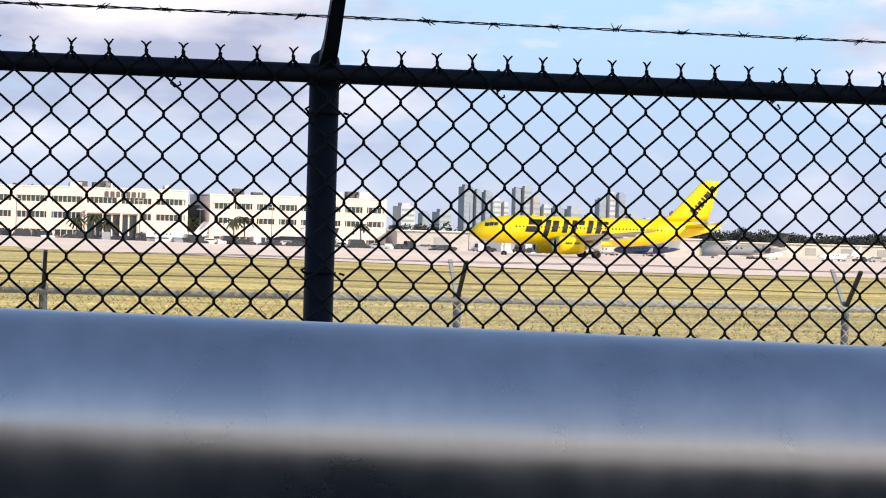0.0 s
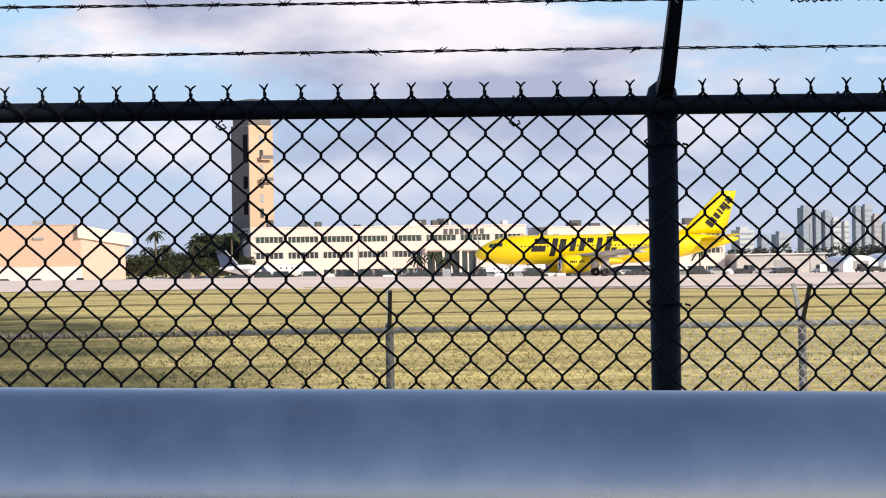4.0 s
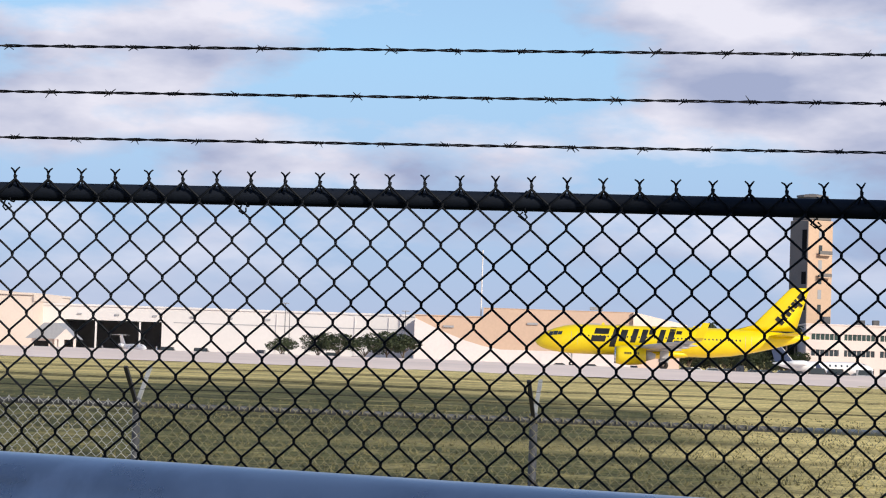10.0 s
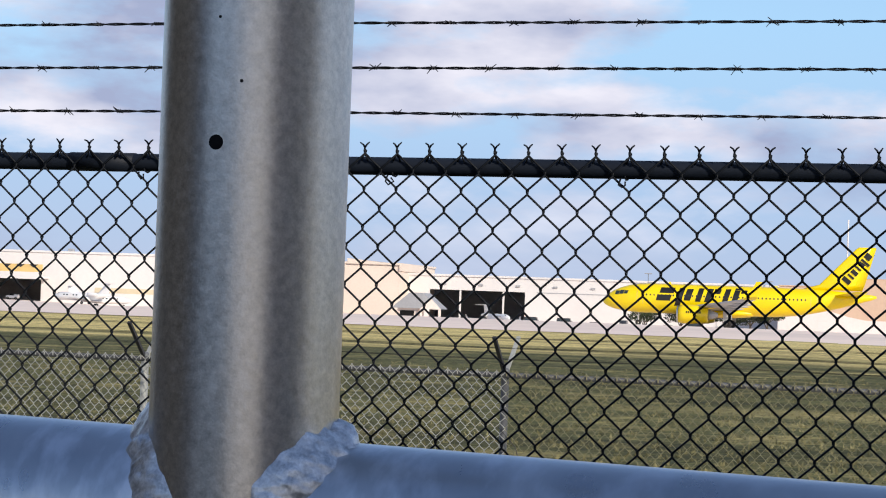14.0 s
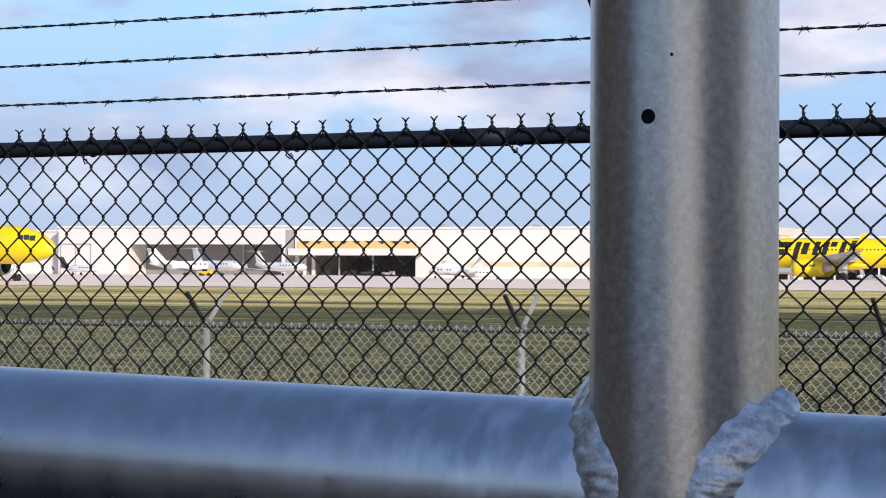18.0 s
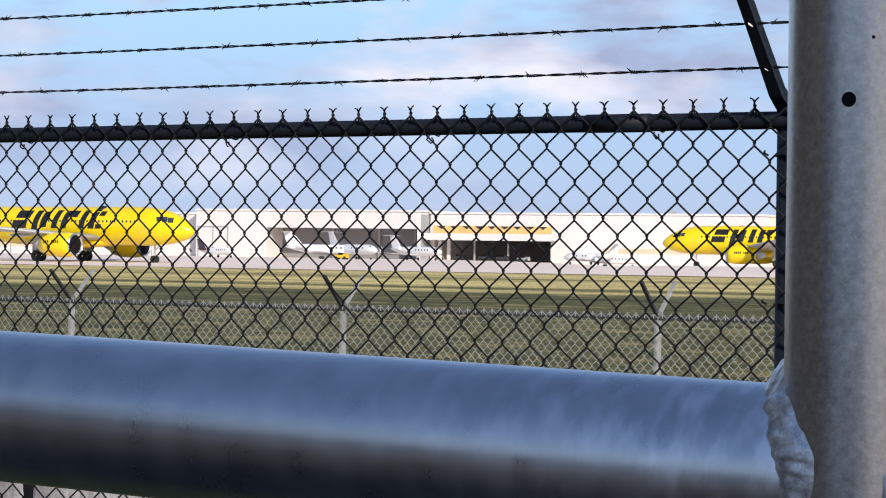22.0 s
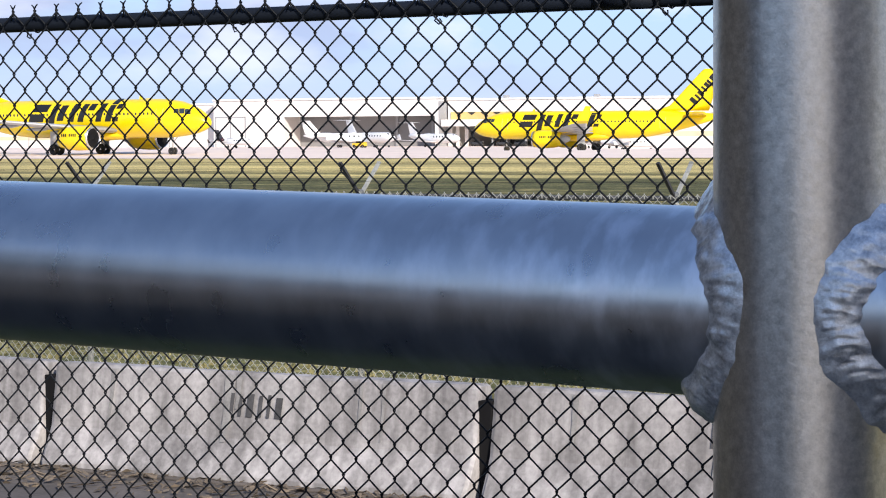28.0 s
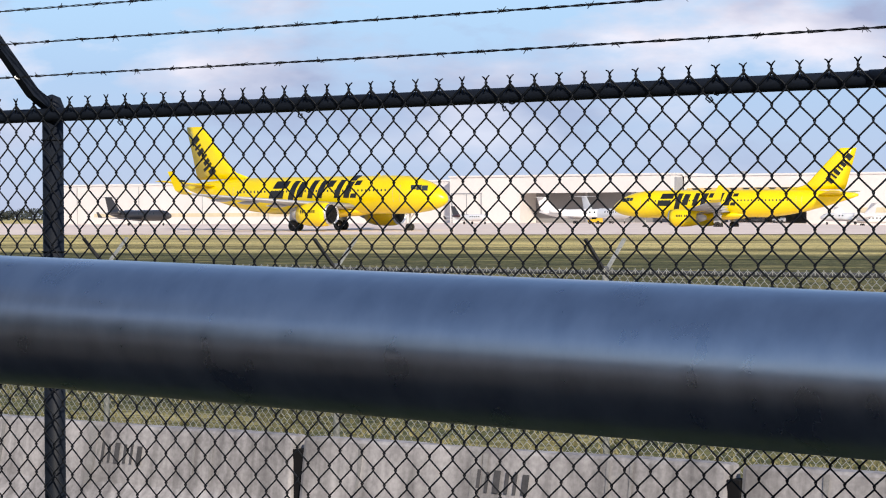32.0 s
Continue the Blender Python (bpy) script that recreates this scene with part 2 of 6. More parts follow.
def grass_material(name):
    """Mown airfield turf: green with straw patches, in bands along the runway and in tufts; the near-left green also
    holds painted shade.
    """
    m = bpy.data.materials.new(name)
    m.use_nodes = True
    nd, ln = m.node_tree.nodes, m.node_tree.links
    b = nd["Principled BSDF"]
    b.inputs["Roughness"].default_value = 0.9
    b.inputs["Specular IOR Level"].default_value = 0.15
    tc = nd.new("ShaderNodeTexCoord")
    turn = nd.new("ShaderNodeMapping")
    turn.inputs["Rotation"].default_value = (0, 0, radians(-7))
    ln.new(tc.outputs["Object"], turn.inputs["Vector"])
    band = nd.new("ShaderNodeMapping")
    band.inputs["Scale"].default_value = (0.006, 0.085, 1)
    ln.new(turn.outputs["Vector"], band.inputs["Vector"])
    def noise_of(vec, scale, detail):
        n = nd.new("ShaderNodeTexNoise")
        n.inputs["Scale"].default_value, n.inputs["Detail"].default_value = scale, detail
        ln.new(vec, n.inputs["Vector"])
        return n.outputs["Fac"]
    bands, patch, tuft = noise_of(band.outputs["Vector"], 1.0, 1.5), noise_of(tc.outputs["Object"], 0.45, 6.0), noise_of(tc.outputs["Object"], 4.5, 5.0)
    def ramp(fac, p0, p1, c0, c1):
        r = nd.new("ShaderNodeValToRGB")
        r.color_ramp.elements[0].position, r.color_ramp.elements[1].position = p0, p1
        r.color_ramp.elements[0].color, r.color_ramp.elements[1].color = (*c0, 1), (*c1, 1)
        ln.new(fac, r.inputs["Fac"])
        return r.outputs["Color"]
    def mixed(fac, a, c):
        x = nd.new("ShaderNodeMixRGB")
        ln.new(fac, x.inputs["Fac"])
        ln.new(a, x.inputs["Color1"])
        ln.new(c, x.inputs["Color2"])
        return x.outputs["Color"]
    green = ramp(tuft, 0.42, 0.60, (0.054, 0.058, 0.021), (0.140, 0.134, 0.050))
    straw = ramp(tuft, 0.40, 0.62, (0.420, 0.340, 0.130), (0.780, 0.640, 0.270))
    where = nd.new("ShaderNodeSeparateXYZ")
    ln.new(turn.outputs["Vector"], where.inputs["Vector"])
    # Greener to the left, more golden to the right: partly how light falls
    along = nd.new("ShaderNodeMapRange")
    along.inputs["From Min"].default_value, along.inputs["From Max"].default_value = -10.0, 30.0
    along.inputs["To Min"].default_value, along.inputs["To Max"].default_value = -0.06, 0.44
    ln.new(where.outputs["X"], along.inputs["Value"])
    far_left = nd.new("ShaderNodeMapRange")
    far_left.inputs["From Min"].default_value, far_left.inputs["From Max"].default_value = -80.0, -140.0
    far_left.inputs["To Min"].default_value, far_left.inputs["To Max"].default_value = 0.0, 0.06
    ln.new(where.outputs["X"], far_left.inputs["Value"])
    right_end = nd.new("ShaderNodeMapRange")
    right_end.inputs["From Min"].default_value, right_end.inputs["From Max"].default_value, right_end.inputs["To Max"].default_value = 2.0, 9.0, 0.42
    ln.new(where.outputs["X"], right_end.inputs["Value"])
    ends_sum = nd.new("ShaderNodeMath")
    ln.new(right_end.outputs["Result"], ends_sum.inputs[0])
    ln.new(far_left.outputs["Result"], ends_sum.inputs[1])
    sides_sum = nd.new("ShaderNodeMath")
    ln.new(along.outputs["Result"], sides_sum.inputs[0])
    ln.new(ends_sum.outputs[0], sides_sum.inputs[1])
    summed = nd.new("ShaderNodeMath")
    ln.new(bands, summed.inputs[0])
    ln.new(sides_sum.outputs[0], summed.inputs[1])
    # Straw by the apron; nearer turf is darkened to imitate a shadow
    edge = nd.new("ShaderNodeMapRange")
    edge.inputs["From Min"].default_value, edge.inputs["From Max"].default_value = 80.0, 185.0
    edge.inputs["To Min"].default_value, edge.inputs["To Max"].default_value = -0.18, 0.42
    ln.new(where.outputs["Y"], edge.inputs["Value"])
    dry_lit_sum = nd.new("ShaderNodeMath")
    ln.new(summed.outputs[0], dry_lit_sum.inputs[0])
    ln.new(edge.outputs["Result"], dry_lit_sum.inputs[1])
    dry_and_lit = ramp(dry_lit_sum.outputs[0], 0.42, 0.72, (0, 0, 0), (1, 1, 1))
    spots = ramp(patch, 0.52, 0.72, (0, 0, 0), (0.4, 0.4, 0.4))
    mown = nd.new("ShaderNodeMapping")
    mown.inputs["Scale"].default_value = (0.055, 0.36, 1)
    ln.new(turn.outputs["Vector"], mown.inputs["Vector"])
    worn = nd.new("ShaderNodeMapRange")
    worn.inputs["From Min"].default_value, worn.inputs["From Max"].default_value = 0.30, 0.70
    worn.inputs["To Min"].default_value, worn.inputs["To Max"].default_value = 0.58, 1.42
    ln.new(noise_of(mown.outputs["Vector"], 1.0, 8.0), worn.inputs["Value"])
    mottle = nd.new("ShaderNodeHueSaturation")
    ln.new(worn.outputs["Result"], mottle.inputs["Value"])
    ln.new(mixed(spots, mixed(dry_and_lit, green, straw), straw), mottle.inputs["Color"])
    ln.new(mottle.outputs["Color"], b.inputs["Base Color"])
    bp = nd.new("ShaderNodeBump")
    bp.inputs["Distance"].default_value = 0.06
    ln.new(tuft, bp.inputs["Height"])
    ln.new(bp.outputs["Normal"], b.inputs["Normal"])
    return m


def rail_material(name):
    """Hot-dipped pipe: zinc smears round the pipe, and pale bloom and spatter beside the weld."""
    m = bpy.data.materials.new(name)
    m.use_nodes = True
    nd, ln = m.node_tree.nodes, m.node_tree.links
    b = nd["Principled BSDF"]
    b.inputs["Metallic"].default_value = 0.96
    tc = nd.new("ShaderNodeTexCoord")
    def noise_of(scales, detail):
        mp, n = nd.new("ShaderNodeMapping"), nd.new("ShaderNodeTexNoise")
        mp.inputs["Scale"].default_value = scales
        n.inputs["Scale"].default_value, n.inputs["Detail"].default_value = 1.0, detail
        ln.new(tc.outputs["Object"], mp.inputs["Vector"])
        ln.new(mp.outputs["Vector"], n.inputs["Vector"])
        return n.outputs["Fac"]
    def ranged(fac, a, c, lo, hi):
        r = nd.new("ShaderNodeMapRange")
        r.inputs["From Min"].default_value, r.inputs["From Max"].default_value = a, c
        r.inputs["To Min"].default_value, r.inputs["To Max"].default_value = lo, hi
        ln.new(fac, r.inputs["Value"])
        return r.outputs["Result"]
    def maths(op, a, c):
        x = nd.new("ShaderNodeMath")
        x.operation = op
        ln.new(a, x.inputs[0])
        ln.new(c, x.inputs[1]) if c is not None else None
        return x.outputs[0]
    where = nd.new("ShaderNodeSeparateXYZ")
    ln.new(tc.outputs["Object"], where.inputs["Vector"])
    beside = ranged(maths("ABSOLUTE", where.outputs["X"], None), 0.030, 0.125, 1.0, 0.0)
    smear, spangle, run = noise_of((85, 60, 60), 6.0), noise_of((420, 420, 420), 4.0), noise_of((150, 75, 75), 5.0)
    zinc = nd.new("ShaderNodeMixRGB")
    zinc.inputs["Color1"].default_value, zinc.inputs["Color2"].default_value = (0.53, 0.54, 0.555, 1), (0.66, 0.665, 0.67, 1)
    ln.new(ranged(smear, 0.35, 0.65, 0.0, 1.0), zinc.inputs["Fac"])
    bloom = nd.new("ShaderNodeMixRGB")
    bloom.inputs["Color2"].default_value = (0.90, 0.905, 0.93, 1)
    ln.new(zinc.outputs["Color"], bloom.inputs["Color1"])
    pale = maths("MULTIPLY", beside, ranged(run, 0.47, 0.66, 0.0, 0.85))
    ln.new(pale, bloom.inputs["Fac"])
    ln.new(bloom.outputs["Color"], b.inputs["Base Color"])
    rough = maths("ADD", ranged(smear, 0.3, 0.7, 0.25, 0.37), ranged(pale, 0.0, 1.0, 0.0, 0.14))
    ln.new(rough, b.inputs["Roughness"])
    bp = nd.new("ShaderNodeBump")
    bp.inputs["Distance"].default_value, bp.inputs["Strength"].default_value = 0.00005, 0.35
    ln.new(maths("ADD", smear, ranged(spangle, 0.0, 1.0, 0.0, 0.35)), bp.inputs["Height"])
    ln.new(bp.outputs["Normal"], b.inputs["Normal"])
    return m


def glass_material(name, tint):
    m = bpy.data.materials.new(name)
    m.use_nodes = True
    b = m.node_tree.nodes["Principled BSDF"]
    b.inputs["Base Color"].default_value, b.inputs["Roughness"].default_value = (*tint, 1), 0.12
    b.inputs["IOR"].default_value = 1.5
    return m


VINYL = surface("black_vinyl", (0.004, 0.006, 0.010), 0.6, 0, 0.25, 8, 200, 0.0003, spec=0.22)
RAIL_PAINT = surface("dark_green_black_paint", (0.008, 0.012, 0.021), 0.62, 0, 0.3, 5, 120, 0.0003, spec=0.25)
BARB_STEEL = surface("weathered_barbed_steel", (0.020, 0.020, 0.022), 0.55, 0.6, 0.4, 12, 200)
GALV_RAIL = rail_material("galvanised_rail")
GALV = surface("galvanised_pipe", (0.57, 0.575, 0.585), 0.36, 0.97, 0.05, 90, 900, second=(0.66, 0.665, 0.67))
GALV_POST = surface("galvanised_post", (0.51, 0.50, 0.485), 0.33, 0.97, 0.18, 620, 2300, 0.00009, second=(0.60, 0.58, 0.55))
TAN_WALL = surface("pale_tan_wall", (0.80, 0.65, 0.52), 0.88, 0, 0.1, 0.4, 6)
WELD = surface("weld_metal", (0.58, 0.59, 0.61), 0.40, 0.70, 0.30, 420, 1800, 0.0003, second=(0.86, 0.865, 0.88))
DULL_MESH = surface("dull_weathered_wire", (0.24, 0.225, 0.13), 0.8, 0.1, 0.3, 6, 90)
GALV_FAR = surface("galvanised_fence", (0.15, 0.16, 0.17), 0.6, 0.35, 0.2, 6, 90)
GALV_MESH = surface("galvanised_mesh_wire", (0.34, 0.35, 0.335), 0.55, 0.2, 0.25, 9, 120)
FAR_RAIL = surface("dull_weathered_rail", (0.085, 0.09, 0.098), 0.6, 0.3, 0.2, 6, 90)
DARK_ARM = surface("dark_arm_steel", (0.035, 0.035, 0.04), 0.7, 0.2, 0.3, 8, 90)
CONCRETE = surface("weathered_concrete", (0.225, 0.217, 0.222), 0.92, 0, 0.25, 1.6, 28, 0.004, per_object=0.12, second=(0.33, 0.318, 0.323), streak=0.26)
APRON = surface("apron_concrete", (0.86, 0.71, 0.61), 0.85, 0, 0.12, 0.02, 0.3)
ASPHALT = surface("dark_asphalt", (0.036, 0.035, 0.035), 0.95, 0, 0.35, 0.5, 18, 0.006, spec=0.12)
WALK = surface("brushed_concrete", (0.66, 0.63, 0.58), 0.9, 0, 0.15, 1.2, 50, 0.002)
GRASS = grass_material("airfield_grass")
YELLOW = surface("yellow_aircraft_paint", (0.86, 0.64, 0.0), 0.32, 0, 0.05, 0.5, 6, coat=0.35)
BLACK_PAINT = surface("black_livery_paint", (0.012, 0.012, 0.012), 0.4, 0, 0.2, 1, 8)
WING_GREY = surface("wing_grey_paint", (0.42, 0.43, 0.45), 0.4, 0.1, 0.1, 0.6, 6)
TYRE = surface("tyre_rubber", (0.018, 0.018, 0.018), 0.85, 0, 0.3, 6, 60)
STRUT = surface("gear_strut_metal", (0.5, 0.5, 0.5), 0.4, 0.5, 0.15, 6, 40)
INTAKE = surface("bare_intake_metal", (0.65, 0.66, 0.68), 0.28, 0.9, 0.08, 3, 20)
DARK = surface("deep_shadow_interior", (0.010, 0.010, 0.011), 0.95, 0, 0.3, 1, 8, spec=0.1)
GLASS = glass_material("dark_window_glass", (0.03, 0.045, 0.055))
GREEN_GLASS = glass_material("green_window_glass", (0.025, 0.055, 0.050))
WHITE_METAL = surface("white_metal_cladding", (0.70, 0.68, 0.67), 0.55, 0, 0.06, 0.05, 1.2, per_object=0.03)
GREY_METAL = surface("grey_metal_cladding", (0.33, 0.34, 0.36), 0.6, 0, 0.15, 0.1, 2)
CREAM = surface("cream_stucco", (0.70, 0.60, 0.52), 0.85, 0, 0.08, 0.08, 2)
WHITE_STUCCO = surface("white_stucco", (0.76, 0.66, 0.60), 0.85, 0, 0.07, 0.1, 2)
PEACH = surface("peach_stucco", (0.60, 0.435, 0.325), 0.88, 0, 0.08, 0.06, 1.5)
END_TAN = surface("pale_tan_stucco", (0.56, 0.43, 0.35), 0.88, 0, 0.08, 0.06, 1.5)
PINK_WHITE = surface("pale_stucco", (0.74, 0.68, 0.66), 0.88, 0, 0.08, 0.06, 1.5)
TOWER_TAN = surface("tower_tan_concrete", (0.58, 0.41, 0.29), 0.88, 0, 0.1, 0.2, 2)
# Tower's grey parts; set darker to imitate its unlit side
TOWER_GREY = surface("tower_grey_and_shade", (0.17, 0.16, 0.155), 0.9, 0, 0.12, 0.2, 2)
ROOF_UNIT = surface("dark_roof_plant", (0.10, 0.10, 0.105), 0.7, 0.1, 0.3, 0.6, 4)
FADED_TRIM = surface("faded_yellow_band", (0.62, 0.54, 0.38), 0.7, 0, 0.12, 0.4, 4)
ORANGE_TRIM = surface("yellow_orange_trim", (0.72, 0.50, 0.20), 0.6, 0, 0.1, 0.4, 4)
BARK = surface("tree_bark", (0.14, 0.11, 0.08), 0.95, 0, 0.3, 3, 20)
LEAF = surface("tree_leaves", (0.018, 0.028, 0.010), 0.75, 0, 0.45, 0.8, 9, per_object=0.2, second=(0.036, 0.050, 0.018))
# Bluer than LEAF, with distance haze tinted into the leaf colour
LEAF_FAR = surface("haze_tinted_leaves", (0.036, 0.046, 0.044), 0.85, 0, 0.35, 0.15, 2)
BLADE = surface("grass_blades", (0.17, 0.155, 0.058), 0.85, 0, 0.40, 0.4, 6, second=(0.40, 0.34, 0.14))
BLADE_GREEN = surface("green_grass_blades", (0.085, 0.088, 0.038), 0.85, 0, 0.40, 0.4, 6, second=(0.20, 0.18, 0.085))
PALE_SHED = surface("weathered_pale_cladding", (0.52, 0.50, 0.49), 0.7, 0, 0.25, 0.12, 1.5, per_object=0.1)
PALE_MESH = surface("bright_galvanised_wire", (0.46, 0.47, 0.46), 0.55, 0.2, 0.25, 9, 120)
BAY_GREY = surface("dull_grey_bay_wall", (0.24, 0.24, 0.25), 0.7, 0, 0.1, 0.1, 2)
JET_WHITE = surface("white_jet_paint", (0.80, 0.80, 0.80), 0.3, 0, 0.04, 0.5, 5, coat=0.3)
JET_GREY = surface("pale_grey_jet_paint", (0.55, 0.55, 0.56), 0.3, 0, 0.06, 0.5, 5, coat=0.3)
JET_DULL = surface("dull_grey_jet_paint", (0.30, 0.31, 0.33), 0.35, 0, 0.06, 0.5, 5, coat=0.3)
JET_BLACK = surface("charcoal_jet_paint", (0.03, 0.03, 0.035), 0.32, 0, 0.2, 0.5, 5, coat=0.3)
JET_NAVY = surface("navy_jet_paint", (0.03, 0.05, 0.11), 0.3, 0, 0.2, 0.5, 5, coat=0.3)
JET_RED = surface("red_jet_paint", (0.05, 0.016, 0.018), 0.35, 0, 0.15, 0.5, 5, coat=0.3)
CAR_WHITE = surface("white_car_paint", (0.78, 0.78, 0.78), 0.3, 0, 0.04, 1, 6, coat=0.5)
CAR_DARK = surface("dark_car_paint", (0.035, 0.037, 0.042), 0.28, 0.2, 0.2, 1, 6, coat=0.5)
CAR_SILVER = surface("silver_car_paint", (0.42, 0.43, 0.45), 0.3, 0.5, 0.1, 1, 6, coat=0.5)
EQUIP_YELLOW = surface("yellow_equipment_paint", (0.75, 0.48, 0.03), 0.5, 0, 0.12, 1, 6)
# Skyline colours have the haze of distance mixed in
HAZE_BLUE = surface("haze_blue_facade", (0.25, 0.31, 0.41), 0.8, 0, 0.15, 0.02, 0.15)
HAZE_DARK = surface("haze_window_bands", (0.235, 0.29, 0.385), 0.7, 0, 0.1, 0.02, 0.15)
HAZE_PINK = surface("haze_pink_facade", (0.36, 0.35, 0.40), 0.8, 0, 0.1, 0.02, 0.15)
HAZE_MID = surface("haze_grey_facade", (0.32, 0.37, 0.45), 0.8, 0, 0.12, 0.02, 0.15)
HAZE_PALE = surface("haze_pale_facade", (0.45, 0.49, 0.55), 0.8, 0, 0.12, 0.02, 0.15)
MARK = surface("faded_black_marking", (0.07, 0.07, 0.075), 0.9, 0, 0.4, 6, 40)
DARK_WALL = surface("dark_grey_wall", (0.034, 0.035, 0.036), 0.8, 0, 0.2, 1.0, 12)
DRIP = surface("pale_paint_run", (0.27, 0.265, 0.265), 0.9, 0, 0.3, 8, 60)
LITTER = surface("dead_leaf_litter", (0.075, 0.060, 0.045), 0.9, 0, 0.5, 4, 40, second=(0.17, 0.135, 0.10))
SOIL = surface("dry_soil_and_gravel", (0.105, 0.092, 0.085), 0.95, 0, 0.4, 1.5, 30, 0.01)

# ---- building helpers ----
def mesh_of(name, verts, faces, mat, smooth=False):
    me = bpy.data.meshes.new(name)
    me.from_pydata([tuple(v) for v in verts], [], faces)
    me.materials.append(mat)
    if smooth:
        me.polygons.foreach_set("use_smooth", [True] * len(me.polygons))
    me.update()
    return me


def put_part(name, me, parent, label="", m=None):
    ob = new(name, me)
    ob.parent = parent
    if m is not None:
        ob.matrix_basis = m
    return tagged(ob, label=label)


def part(name, geo, mat, parent, label="", m=None, smooth=False):
    """Links (vertices, faces) as one mesh object under a thing or a part."""
    return put_part(name, mesh_of(name, geo[0], geo[1], mat, smooth), parent, label, m)


def thing(name, label, category, m=None, group="", kind=""):
    ob = new(name)
    ob.empty_display_size = 0.2
    if m is not None:
        ob.matrix_basis = m
    return tagged(ob, label, category, group, kind)


def structure(name, geo, mat, label, category, smooth=False):
    return tagged(new(name, mesh_of(name, geo[0], geo[1], mat, smooth)), label, category, kind="structure")


def join(*geos):
    v, f = [], []
    for gv, gf in geos:
        o = len(v)
        v.extend(gv)
        f.extend(tuple(i + o for i in q) for q in gf)
    return v, f


def moved(geo, m):
    return [tuple(m @ Vector(v)) for v in geo[0]], geo[1]


def box(x0, x1, y0, y1, z0, z1, bevel=0.0):
    """A block with its edges taken off by bevel."""
    if bevel <= 0:
        v = [(x0, y0, z0), (x1, y0, z0), (x1, y1, z0), (x0, y1, z0), (x0, y0, z1), (x1, y0, z1), (x1, y1, z1), (x0, y1, z1)]
        return v, [(3, 2, 1, 0), (4, 5, 6, 7), (0, 1, 5, 4), (1, 2, 6, 5), (2, 3, 7, 6), (3, 0, 4, 7)]
    b = bevel
    def ring(i, z):
        return [(x0 + i, y0 + b, z), (x0 + b, y0 + i, z), (x1 - b, y0 + i, z), (x1 - i, y0 + b, z), (x1 - i, y1 - b, z), (x1 - b, y1 - i, z), (x0 + b, y1 - i, z), (x0 + i, y1 - b, z)]
    rings = [ring(b, z0), ring(0, z0 + b), ring(0, z1 - b), ring(b, z1)]
    v = [p for r in rings for p in r]
    f = [tuple(range(7, -1, -1)), tuple(range(24, 32))]
    for k in range(3):
        for i in range(8):
            j = (i + 1) % 8
            f.append((k * 8 + i, k * 8 + j, k * 8 + 8 + j, k * 8 + 8 + i))
    return v, f


def tube(points, radius, sides=8, closed=False, caps=True):
    """A round bar along a line of points; radius is a number or one for each point."""
    pts = [Vector(p) for p in points]
    n = len(pts)
    rad = radius if isinstance(radius, (list, tuple)) else [radius] * n
    v, f = [], []
    up = None
    for i, p in enumerate(pts):
        a, b = pts[(i - 1) % n] if closed or i else p, pts[(i + 1) % n] if closed or i < n - 1 else p
        d = (b - a).normalized()
        if up is None:
            up = Vector((0, 0, 1)) if abs(d.z) < 0.9 else Vector((0, 1, 0))
        side = d.cross(up)
        if side.length < 1e-6:
            side = d.cross(Vector((1, 0, 0)))
        side.normalize()
        up = side.cross(d).normalized()
        for k in range(sides):
            w = 2 * math.pi * k / sides
            v.append(tuple(p + (side * math.cos(w) + up * math.sin(w)) * rad[i]))
    for i in range(n if closed else n - 1):
        j = (i + 1) % n
        for k in range(sides):
            l = (k + 1) % sides
            f.append((i * sides + k, j * sides + k, j * sides + l, i * sides + l))
    if caps and not closed:
        f.append(tuple(range(sides)))
        f.append(tuple(range(n * sides - 1, (n - 1) * sides - 1, -1)))
    return v, f


def loft(rings, cap=True):
    """Skins a row of equal closed rings."""
    n = len(rings[0])
    v = [tuple(p) for r in rings for p in r]
    f = []
    for k in range(len(rings) - 1):
        for i in range(n):
            j = (i + 1) % n
            f.append((k * n + i, k * n + j, k * n + n + j, k * n + n + i))
    if cap:
        f.append(tuple(range(n - 1, -1, -1)))
        f.append(tuple(range((len(rings) - 1) * n, len(rings) * n)))
    return v, f


def prism(outline, y0, y1):
    """An outline in x and z, drawn out from y0 to y1."""
    return loft([[(x, y0, z) for x, z in outline], [(x, y1, z) for x, z in outline]])


# ---- the lie of the land ----
TURN = 7.0                      # the runway runs 7 degrees off the fence
RIGHT = Vector((math.cos(radians(TURN)), math.sin(radians(TURN))))
AWAY = Vector((-math.sin(radians(TURN)), math.cos(radians(TURN))))


def lerp(x, table):
    for (x0, y0), (x1, y1) in zip(table, table[1:]):
        if x <= x1:
            return y0 + (y1 - y0) * max(0.0, (x - x0) / (x1 - x0))
    return table[-1][1]


